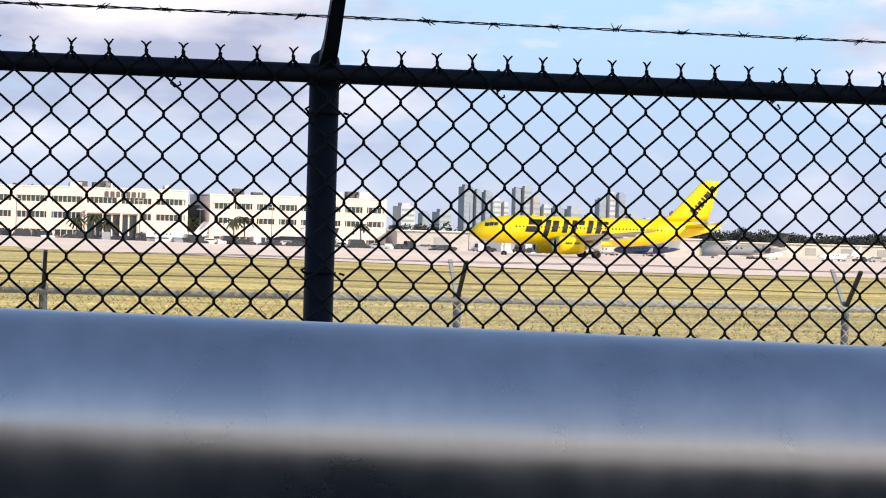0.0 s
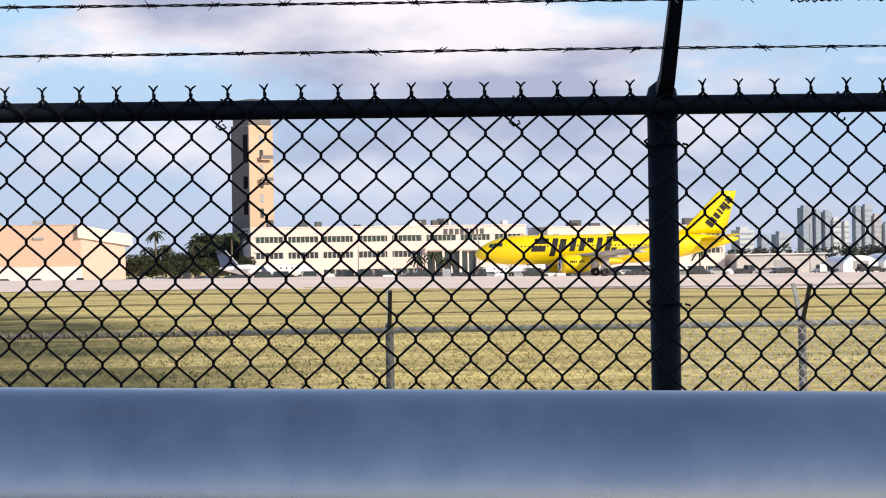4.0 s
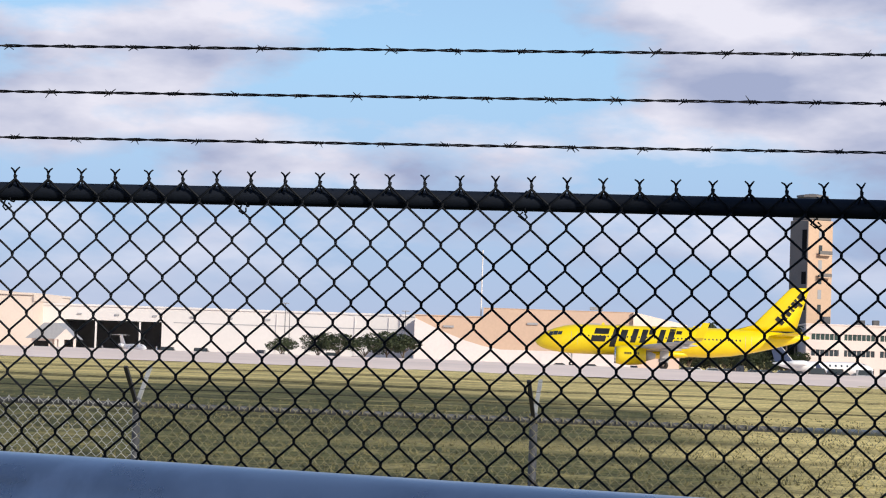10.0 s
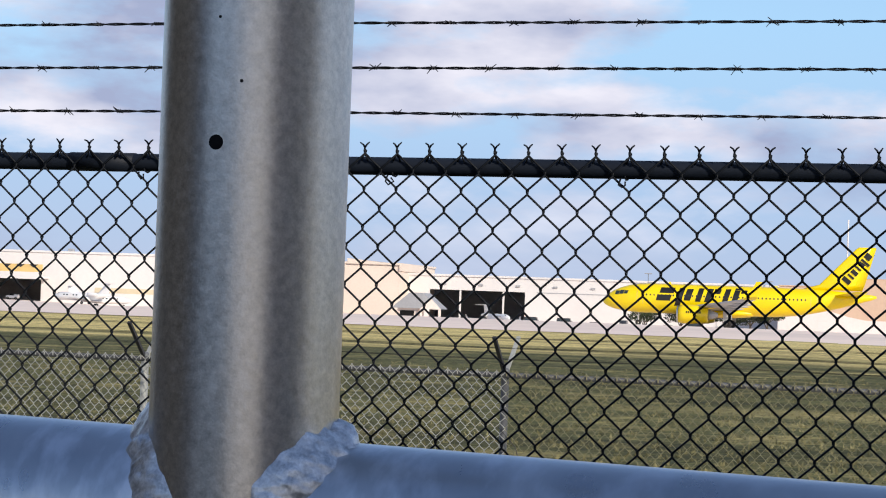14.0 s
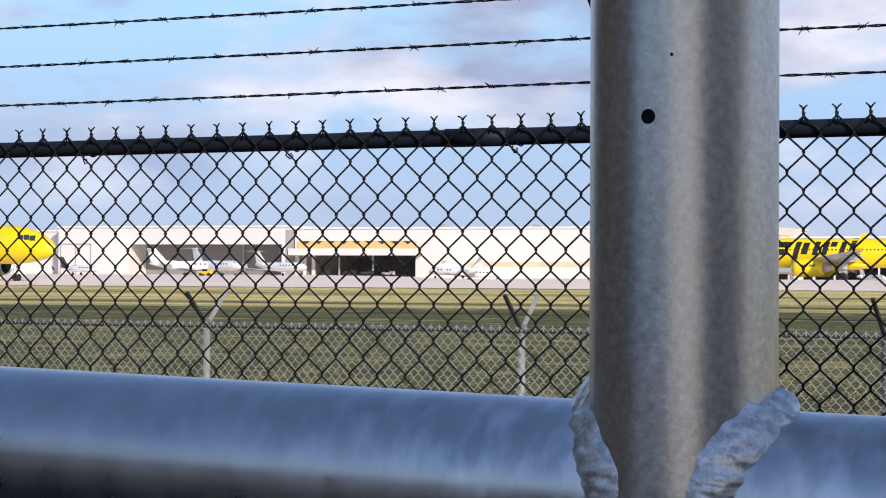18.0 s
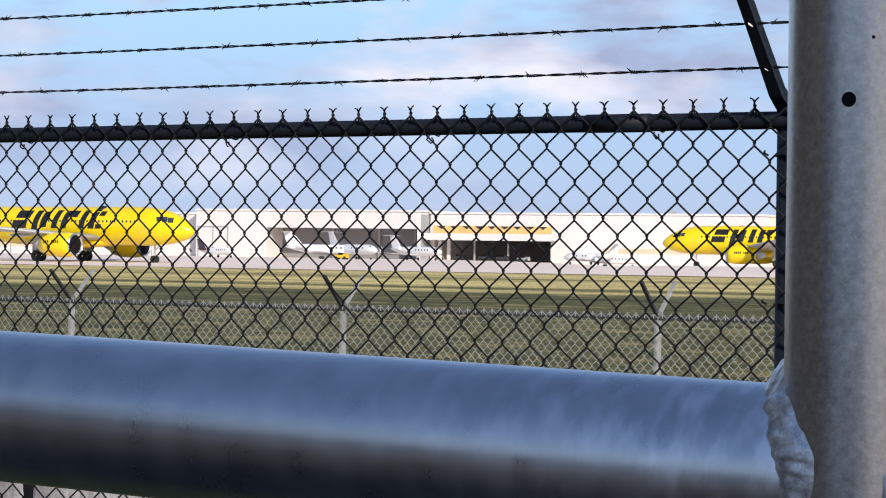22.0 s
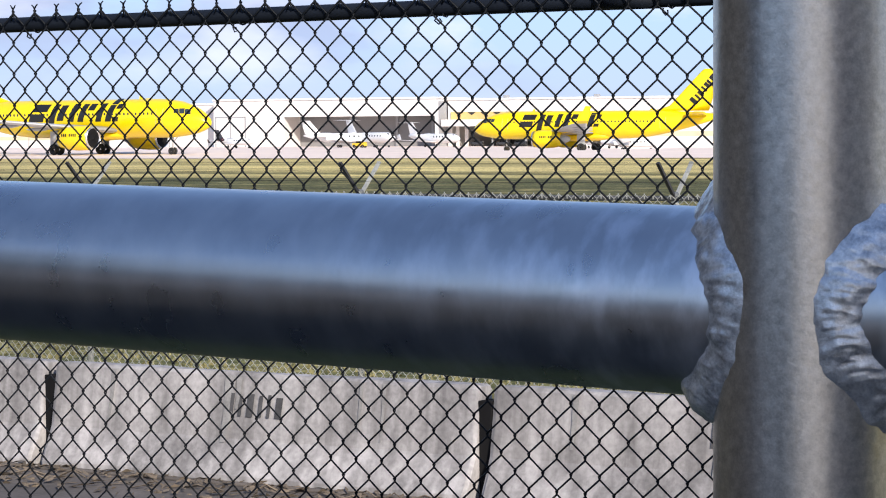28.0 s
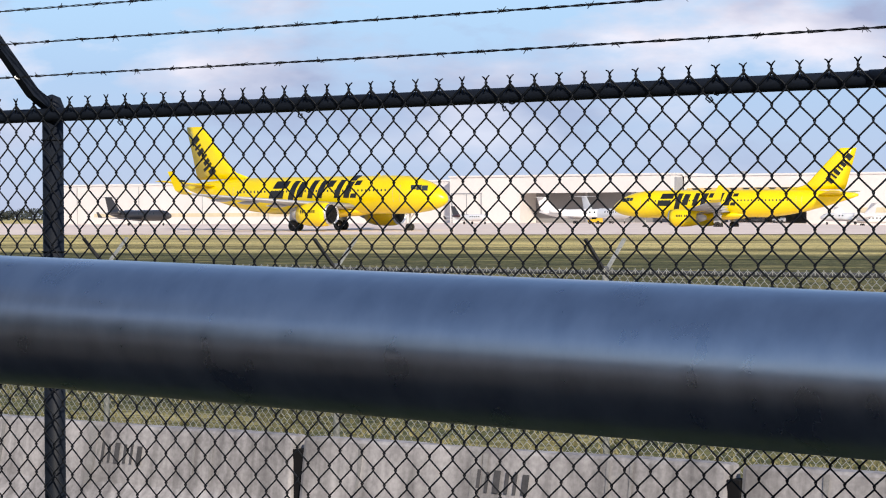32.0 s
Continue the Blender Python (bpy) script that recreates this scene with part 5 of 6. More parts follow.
def control_tower():
    x, y, h = field(58.2, 604)
    t = thing("control_tower", "tan and grey concrete air traffic control tower", "tower", pose(x, y, -0.4, 0, 0, TURN + 31))
    a = 3.8
    part("shaft", box(-a, a, -a, a, -1.3, 38.4, 0.15), TOWER_TAN, t)
    # Shade of the left side is put on as a grey panel
    part("shaded_wall", box(-a - 0.06, -a + 0.2, -a + 0.1, a - 0.1, 0, 38.2), TOWER_GREY, t, "grey panel painted for the shade of the side wall")
    # Recess is a raised dark panel, its shade held in the colour
    part("corner_slot", box(-a - 0.09, -a - 0.02, -a + 0.5, -a + 2.4, 10, 36), DARK, t, "dark panel for the shade in the vertical recess")
    for z in (12.5, 19, 25.5):
        part("louvre", box(-a - 0.14, -a - 0.08, -a + 0.4, -a + 2.5, z, z + 3.4), TOWER_GREY, t)
    part("crown", box(-a + 0.3, a - 0.3, -a + 0.3, a - 0.3, 38.4, 41.0, 0.2), TOWER_GREY, t)
    part("cab", loft([[(s * math.cos(w), s * math.sin(w), z) for w in [math.pi * (k + 0.5) / 4 for k in range(8)]] for s, z in ((3.2, 41.0), (3.9, 44.2))]), GLASS, t)
    part("cab_roof", loft([[(s * math.cos(w), s * math.sin(w), z) for w in [math.pi * (k + 0.5) / 4 for k in range(8)]] for s, z in ((4.1, 44.2), (4.1, 44.7), (1.0, 45.2))]), TOWER_GREY, t)
    for k in range(9):
        part("window", box(-0.55, 0.55, -a - 0.05, -a + 0.02, 4 + 3.7 * k, 6.3 + 3.7 * k), GLASS if k % 2 else GREY_METAL, t)
    for z in (29.6, 24.0):
        part("balcony", box(-1.0, 2.8, -a - 1.3, -a, z, z + 0.3, 0.03), TOWER_TAN, t)
        part("balcony_rail", box(-1.0, 2.8, -a - 1.3, -a - 1.22, z + 0.3, z + 1.2), TOWER_GREY, t)
    return t


control_tower()


def peach_hangar():
    x, y, h = field(0, 540)
    t = thing("hangar", "peach and white stucco hangar with a curved white base", "hangar", pose(x, y, -0.4, 0, 0, TURN))
    part("wall", box(-21, 13.6, 0, 30, 0, 12.8), PEACH, t)
    part("plinth", box(-36.45, 23.5, -0.07, 28, -1.3, -0.004), PINK_WHITE, t)
    part("low_wing", box(-36.4, -21, 0.02, 28, 0, 10.7), PEACH, t)
    part("roof", box(-21.1, 13.7, -0.1, 30, 12.8, 12.95, 0.04), PEACH, t)
    part("low_roof", box(-36.6, -21.2, -0.2, 28, 10.7, 10.95, 0.05), PEACH, t)
    end = [(13.6, 0), (23.6, 5.5), (23.6, 30), (13.6, 30)]
    part("end_wall", loft([[(a, b, 0) for a, b in end], [(a, b, 12.6 if a < 20 else 10.0) for a, b in end]]), END_TAN, t, "pale tan end wall")
    eave = [(12.8, -1.0), (25.2, 5.6), (25.2, 31), (12.8, 31)]
    part("end_roof", loft([[(a, b, 10.0 if a < 20 else 8.0) for a, b in eave], [(a, b, 13.0 if a < 20 else 10.5) for a, b in eave]]), CREAM, t, "overhanging cream roof")
    base = [(-36.5, 0), (13.7, 0), (13.7, 3.6), (-17, 3.6), (-21, 4.3), (-25, 5.4), (-29, 6.9), (-33, 8.6), (-36.5, 10.2)]
    part("base_wall", prism(base, -0.08, 0.3), PINK_WHITE, t, "white painted base with a curved edge")
    part("roof_pole", tube([(-21.6, 1.0, 10), (-21.6, 1.0, 26)], 0.16, 8), WHITE_METAL, t, "tall thin pale mast")
    for xx, zz in ((3.0, 9.7), (-30.0, 8.2), (-11, 9.4)):
        part("wall_lamp", box(xx, xx + 2.4, -0.35, -0.02, zz, zz + 0.45), GREY_METAL, t)
    part("roof_unit", box(3, 6, 6, 8, 13.25, 14.0, 0.05), GREY_METAL, t)
    for xx in (-27.5, -8):
        part("door", box(xx, xx + 3.2, -0.14, -0.07, 0, 3.0), WHITE_METAL, t)
    return t


peach_hangar()


def big_hangar(name, r0, r1, v, top, label, openings=(), parapet=0.5, mat=WHITE_METAL, depth=40.0, base=-0.4):
    """A long metal hangar; openings are (r0, r1, z0, z1) gaps through the front wall into a dark hall."""
    x, y, h = field(0, v)
    t = thing(name, label, "hangar", pose(x, y, base, 0, 0, TURN))
    H0 = top - base
    cuts = sorted(openings)
    at = r0
    for a, b, z0, z1 in cuts:
        if a > at:
            part("wall", box(at, a, 0, 0.4, 0, H0), mat, t)
        part("lintel", box(a, b, 0, 0.4, z1 - base, H0), mat, t)
        if z0 - base > 0.5:
            part("sill_wall", box(a, b, 0, 0.4, 0, z0 - base), mat, t)
        at = b
    if at < r1:
        part("wall", box(at, r1, 0, 0.4, 0, H0), mat, t)
    part("back_wall", box(r0, r1, depth - 0.4, depth, 0, H0), GREY_METAL, t)
    for a in (r0, r1 - 0.4):
        part("side_wall", box(a, a + 0.4, 0.4, depth - 0.4, 0, H0), mat, t)
    part("roof", box(r0 - 0.3, r1 + 0.3, -0.3, depth, H0, H0 + parapet, 0.05), mat, t)
    part("floor", box(r0 + 0.4, r1 - 0.4, 0.4, depth - 0.4, 0, 0.2), GREY_METAL, t)
    part("plinth", box(r0 - 0.02, r1 + 0.02, -0.03, depth, -1.3, -0.004), mat, t)
    return t


M = big_hangar("hangar", -128.5, -37.5, 561, 10.2, "long white metal hangar with a dark open bay", [(-121.0, -97.8, -0.4, 7.0)])
for xx in (-113.5, -103.0):
    part("bay_post", box(xx - 0.2, xx + 0.2, -0.05, 0.35, 0.2, 7.3), WHITE_METAL, M)
part("wall_band", box(-95, -40, -0.06, -0.005, 7.3, 7.5), GREY_METAL, M)
for xx in (-70.5, -52, -44):
    part("downpipe", tube([(xx, -0.2, 0.3), (xx, -0.2, 10.2)], 0.09, 6), WHITE_METAL, M)
for k in range(6):
    part("wall_lamp", box(-118 + 9 * k, -117 + 9 * k, -0.3, -0.02, 8.6, 9.0), GREY_METAL, M)

C = big_hangar("hangar", -186.0, -126.3, 551, 12.3, "cream stucco hangar with a large white sliding door", [(-158.0, -140.7, -0.4, 9.4)], mat=CREAM)
part("sliding_door", box(-157.9, -141.6, 0.6, 0.9, 3.1, 8.9), WHITE_METAL, C, "white sliding door standing part open")
part("door_band", box(-157.9, -141.6, 0.5, 0.6, 6.2, 7.0), ORANGE_TRIM, C, "orange painted band")
part("roof_slope", prism([(-139, 12.7), (-126.3, 12.7), (-126.3, 11.3), (-126.0, 11.3), (-126.0, 12.75), (-139, 14.0)], -0.5, 30), CREAM, C)

L1 = big_hangar("hangar", -246.0, -160.0, 545.5, 12.4, "white metal hangar with a yellow-trimmed canopy over an open bay", [(-244.9, -213.7, -0.4, 8.6)])
part("canopy", prism([(-245.8, 6.5), (-211.7, 6.5), (-211.7, 7.0), (-245.8, 7.0)], -4.5, 0.0), WHITE_METAL, L1, "white canopy")
part("canopy_fascia", box(-245.8, -211.7, -4.6, -4.45, 6.3, 8.0), WHITE_METAL, L1)
part("canopy_band", box(-245.1, -213.4, -0.3, -0.05, 7.6, 9.9), ORANGE_TRIM, L1, "yellow-orange band")
for k in range(9):
    xx = -243.9 + 3.4 * k
    part("truss", prism([(xx, 9.85), (xx + 2.2, 9.85), (xx + 1.1, 9.1)], -0.42, -0.31), DARK_ARM, L1, "dark triangular truss gap")
for xx in (-243.6, -241.2):
    part("bay_post", box(xx - 0.45, xx + 0.45, 0.5, 0.9, 0.2, 8.9), WHITE_METAL, L1, "white bay post")
for xx in (-234, -225):
    part("bay_post", box(xx - 0.2, xx + 0.2, -0.02, 0.38, 0.2, 8.9), GREY_METAL, L1)
part("wall_band", box(-200, -165, -0.06, -0.005, 3.6, 4.8), FADED_TRIM, L1, "faint yellow painted band")
for k in range(3):
    part("roof_vent", box(-232 + 24 * k, -230.6 + 24 * k, 2.0, 3.2, 13.3, 14.0, 0.1), GREY_METAL, L1)

L2 = big_hangar("hangar", -310.5, -246.6, 541, 12.8, "white metal hangar with a wide open shaded bay", [(-289.9, -247.6, -0.4, 8.6)])
part("bay_wall", box(-292.0, -247.1, 9, 9.4, 0.2, 12.0), BAY_GREY, L2, "grey rear wall of the bay")
part("bay_side", box(-290.3, -289.95, 0.42, 9.0, 0.2, 12.0), WHITE_METAL, L2)
part("bay_ceiling", box(-292.0, -247.1, 0.42, 9.0, 9.5, 9.7), GREY_METAL, L2)
for xx in (-275, -262, -252):
    part("bay_post", box(xx - 0.3, xx + 0.3, 8.3, 8.9, 0.2, 9.2), GREY_METAL, L2)
for a, b, z0, z1 in ((-310.0, -301.0, 8.9, 9.2), (-310.0, -309.7, 0, 9.2), (-301.3, -301.0, 0, 9.2), (-305.6, -305.4, 0, 9.0)):
    part("door_frame", box(a, b, -0.12, -0.02, z0, z1), GREY_METAL, L2)
part("end_cladding", box(-246.597, -246.3, 0.0, 4.4, 0.1, 12.6), GREY_METAL, L2, "grey cladding of the end wall")

L3 = big_hangar("hangar", -445.0, -311.0, 545, 11.9, "long plain white metal hangar", [])
part("wall_band", box(-430, -330, -0.06, -0.005, 3.4, 4.4), FADED_TRIM, L3, "faint yellow painted band")
for k in range(6):
    part("downpipe", tube([(-436 + 22 * k, -0.2, 0.3), (-436 + 22 * k, -0.2, 12.0)], 0.1, 6), GREY_METAL, L3)


def gate_hut():
    x, y, h = field(-115.0, 522)
    t = thing("gate_hut", "small white gabled hut with open posts", "hut", pose(x, y, height(x, y), 0, 0, TURN))
    part("roof", prism([(-5.6, 3.1), (5.6, 3.1), (1.5, 6.6), (-1.5, 6.6)], -3, 5), GREY_METAL, t, "grey pitched roof")
    part("gable", prism([(1.0, 3.0), (5.8, 3.0), (3.4, 5.4)], -3.3, -3.0), WHITE_STUCCO, t)
    for xx in (1.2, 5.4):
        part("column", box(xx - 0.25, xx + 0.25, -3.2, -2.7, 0, 3.1), WHITE_STUCCO, t)
    part("room", box(-4.4, 0.2, -2.0, 4.5, 0, 3.1), WHITE_STUCCO, t)
    part("door", box(-3.8, -0.6, -2.06, -2.0, 0, 2.6), DARK, t)
    return t


gate_hut()


def long_shed(r0, r1, v, z0, z1, label):
    x, y, h = field((r0 + r1) / 2, v)
    t = thing("shed", label, "building", pose(x, y, z0, 0, 0, TURN))
    w = (r1 - r0) / 2
    part("wall", box(-w, w, 0, 12, -1.0, z1 - z0), PALE_SHED, t)
    part("roof", prism([(-w - 0.4, z1 - z0), (w + 0.4, z1 - z0), (w + 0.4, z1 - z0 + 0.3), (-w - 0.4, z1 - z0 + 0.3)], -0.6, 12.6), WHITE_METAL, t)
    n = int(w / 6)
    for k in range(n):
        xx = -w + (k + 0.5) * 2 * w / n
        part("shed_door", box(xx - 1.8, xx + 1.8, -0.07, -0.005, 0.05, (z1 - z0) * 0.7), GREY_METAL, t)


def fabric_hangar(r, v, w, z1, label):
    x, y, h = field(r, v)
    t = thing("fabric_hangar", label, "hangar", pose(x, y, -0.6, 0, 0, TURN), group="rounded fabric hangars")
    arch = [(-w / 2 * math.cos(math.pi * k / 12), (z1 + 0.6) * (0.35 + 0.65 * math.sin(math.pi * k / 12))) for k in range(13)]
    part("shell", prism([(-w / 2, -0.9)] + arch + [(w / 2, -0.9)], 0, 16), JET_WHITE, t, "white fabric shell")
    part("door", box(-w * 0.22, w * 0.22, -0.08, -0.005, 0.05, (z1 + 0.6) * 0.62), GREY_METAL, t, "grey door")


for r, w, z1 in ((203, 9, 2.9), (213.5, 9, 3.3)):
    fabric_hangar(r, 560, w, z1, "white rounded fabric hangar past the apron")
long_shed(242.4, 252.0, 560, -1.0, 3.2, "low white storage shed")
long_shed(176, 199, 575, -1.0, 3.4, "low pale workshop beside the offices")
long_shed(219, 234, 580, -1.0, 3.0, "low pale workshop past the apron")
long_shed(298, 407, 650, -0.6, 2.7, "long low white row of aircraft sheds")
long_shed(420, 520, 700, -0.6, 3.4, "long low white row of aircraft sheds")

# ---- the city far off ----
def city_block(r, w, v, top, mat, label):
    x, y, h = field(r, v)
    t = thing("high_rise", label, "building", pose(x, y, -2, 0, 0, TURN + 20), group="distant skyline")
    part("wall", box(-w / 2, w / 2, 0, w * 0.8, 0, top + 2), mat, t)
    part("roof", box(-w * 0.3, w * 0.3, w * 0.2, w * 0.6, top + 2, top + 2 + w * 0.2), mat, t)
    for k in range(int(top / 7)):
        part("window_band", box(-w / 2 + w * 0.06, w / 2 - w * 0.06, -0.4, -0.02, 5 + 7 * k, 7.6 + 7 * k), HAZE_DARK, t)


SKYLINE = ((996, 1014, 65, 0), (1014, 1024, 61, 0), (1026, 1040, 59, 0), (1037, 1052, 50, 2), (1053, 1062, 46, 2), (1068, 1079, 65, 0), (1080, 1095, 66, 1), (1093, 1107, 54, 3), (1108, 1122, 43, 2), (1124, 1142, 41, 0), (1145, 1170, 40, 1),
           (1187, 1201, 54, 0), (1202, 1214, 63, 2), (1215, 1229, 62, 0), (1232, 1250, 33, 1), (1294, 1304, 40, 0), (1305, 1313, 43, 2), (909, 935, 37, 2), (940, 954, 29, 0), (962, 985, 31, 1), (1172, 1186, 33, 2), (1254, 1268, 29, 2),
           (1272, 1290, 25, 0), (1320, 1336, 27, 1), (1344, 1372, 23, 2))
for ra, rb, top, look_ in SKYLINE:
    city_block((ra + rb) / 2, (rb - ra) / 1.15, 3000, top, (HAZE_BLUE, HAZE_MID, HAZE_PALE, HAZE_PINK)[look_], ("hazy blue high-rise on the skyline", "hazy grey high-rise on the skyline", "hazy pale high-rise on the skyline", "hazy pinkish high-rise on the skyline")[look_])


# ---- trees ----
def leaf_cloud(rnd, cx, cy, cz, rx, ry, rz, n, size):
    v, f = [], []
    for k in range(n):
        while True:
            a, b, c = (rnd.uniform(-1, 1) for _ in range(3))
            if 0.25 < a * a + b * b + c * c < 1:
                break
        p = Vector((cx + a * rx, cy + b * ry, cz + c * rz))
        d1 = Vector((rnd.uniform(-1, 1), rnd.uniform(-1, 1), rnd.uniform(-0.6, 0.6))).normalized() * size * rnd.uniform(0.6, 1.3)
        d2 = Vector((rnd.uniform(-1, 1), rnd.uniform(-1, 1), rnd.uniform(-1, 1))).normalized() * size * rnd.uniform(0.4, 0.9)
        o = len(v)
        v += [tuple(p - d1), tuple(p + d2), tuple(p + d1), tuple(p - d2)]
        f.append((o, o + 1, o + 2, o + 3))
    return v, f


def broad_tree(r, v, tall, wide, seed, label="round-crowned green tree beside the apron", z=None):
    rnd = random.Random(seed)
    t = thing("tree", label, "tree", field_pose(r, v, z))
    trunk = [tube([(0, 0, 0), (0.1, 0.05, tall * 0.2), (0.0, 0.1, tall * 0.45)], [tall * 0.035, tall * 0.028, tall * 0.02], 8)]
    clouds = []
    for k in range(7):
        a = 2 * math.pi * k / 7 + rnd.uniform(-0.3, 0.3)
        tip = (math.cos(a) * wide * 0.33, math.sin(a) * wide * 0.33, tall * rnd.uniform(0.52, 0.82))
        trunk.append(tube([(0, 0.05, tall * rnd.uniform(0.2, 0.4)), (tip[0] * 0.5, tip[1] * 0.5, tall * 0.52), tip], [tall * 0.016, tall * 0.011, tall * 0.004], 6))
        clouds.append(leaf_cloud(rnd, tip[0], tip[1], tip[2], wide * 0.23, wide * 0.23, tall * 0.19, 260, tall * 0.040))
    clouds.append(leaf_cloud(rnd, 0, 0, tall * 0.84, wide * 0.26, wide * 0.26, tall * 0.14, 260, tall * 0.040))
    part("trunk", join(*trunk), BARK, t)
    part("crown", join(*clouds), LEAF, t, "dense crown of small leaves")
    return t


def palm(r, v, tall, seed, z=None):
    rnd = random.Random(seed)
    t = thing("palm_tree", "tall palm tree with drooping fronds", "tree", field_pose(r, v, z))
    lean = rnd.uniform(-0.4, 0.4)
    part("trunk", tube([(0, 0, 0), (lean * 0.4, 0, tall * 0.5), (lean, 0, tall)], [0.28, 0.2, 0.18], 8), BARK, t)
    fr = []
    for k in range(17):
        a = 2 * math.pi * k / 17 + rnd.uniform(-0.2, 0.2)
        L, up = rnd.uniform(1.9, 2.7), rnd.uniform(-0.3, 1.2)
        pts = [Vector((lean + math.cos(a) * L * s, math.sin(a) * L * s, tall + up * s * 1.6 - 2.1 * s * s)) for s in (0, 0.3, 0.6, 0.85, 1.0)]
        for i in range(4):
            p, q = pts[i], pts[i + 1]
            side = (q - p).cross(Vector((0, 0, 1))).normalized()
            for sg in (-1, 1):
                wv = side * sg * (0.55 - 0.1 * i) + Vector((0, 0, -0.3))
                fr.append(([tuple(p), tuple(q), tuple(q + wv * 0.7), tuple(p + wv)], [(0, 1, 2, 3)]))
    part("fronds", join(*fr), LEAF, t, "feathery green fronds")


for k, (r, v, tall, wide) in enumerate(((-54.5, 505, 6.0, 8), (-50.0, 503, 6.4, 9), (-44.5, 504, 5.8, 9), (-40.0, 506, 7.3, 9.5), (-36.5, 508, 6.6, 7), (-62.5, 507, 5.2, 7))):
    broad_tree(r, v, tall, wide, 40 + k)
for k, (r, v, tall, wide) in enumerate(((29, 580, 7, 9), (34, 585, 8.5, 10), (38, 575, 7, 8), (42, 584, 8, 10), (46, 578, 9.5, 10), (50, 586, 11, 10), (26, 590, 6.5, 8), (124.5, 585, 7, 7), (47.5, 600, 12, 11))):
    broad_tree(r, v, tall, wide, 60 + k, "dark green tree beside the offices", -1.0)
for k in range(16):
    broad_tree(20 + 2.1 * k, 556 + 4 * (k % 3), 3.6 + 0.8 * (k % 4), 5.0, 200 + k, "dark green shrub beside the parking row", -1.0)
for k, (r, v, tall) in enumerate(((31.3, 560, 11.2), (33.8, 566, 8.0), (40.5, 562, 8.4), (49.0, 561, 10.6), (51.5, 568, 11.2), (95, 548, 5.4), (91, 549, 4.6), (98, 547, 4.0), (132.0, 566, 5.2), (135, 567, 5.8), (164, 566, 5.0))):
    palm(r, v, tall + 0.6, 80 + k, -1.0)
for k, (r, tall) in enumerate(((-458, 9), (-452, 10), (-466, 11), (-475, 10), (-485, 11))):
    broad_tree(r, 520, tall, 9, 100 + k, "green tree past the end of the hangars", -1.0)
for k, (r, v, tall) in enumerate(((-395, 590, 15.2), (-390, 592, 14.4), (-432, 590, 15.5), (-428, 590, 14.0), (-181, 590, 14.2), (-232, 600, 14.2), (-420, 590, 13.5), (-400, 588, 14), (66, 600, 13.2), (84, 600, 14), (88, 602, 13.6), (105, 600, 13.5), (72, 600, 13.6))):
    broad_tree(r, v, tall, 6.5, 120 + k, "treetop showing above the roofline", -1.0)

rnd = random.Random(77)
wood = []
for k in range(330):
    r = rnd.uniform(342, 640)
    top = lerp(r, [(342, 5.4), (357, 8.4), (368, 7.4), (376, 4.8), (385, 3.8), (400, 5.5), (409, 7.5), (417, 8.7), (431, 7.9), (442, 6.3), (458, 4.9), (499, 6.2), (503, 8.4), (517, 6.9), (560, 6.4), (640, 6.0)]) * rnd.uniform(0.85, 1.05)
    x, y, h = field(r, rnd.uniform(880, 960))
    wood.append(leaf_cloud(rnd, x, y, top * 0.52, 4.2, 5, top * 0.5, 260, 0.6))
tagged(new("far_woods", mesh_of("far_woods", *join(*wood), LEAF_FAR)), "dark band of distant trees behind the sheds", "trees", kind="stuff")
wood = []
for k in range(420):
    r = rnd.uniform(-1500, 1500)
    x, y, h = field(r, rnd.uniform(1350, 1500))
    wood.append(leaf_cloud(rnd, x, y, 4.5, 16, 8, rnd.uniform(3.0, 6.0), 60, 1.8))
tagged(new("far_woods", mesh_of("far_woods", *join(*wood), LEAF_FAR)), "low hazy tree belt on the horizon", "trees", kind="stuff")


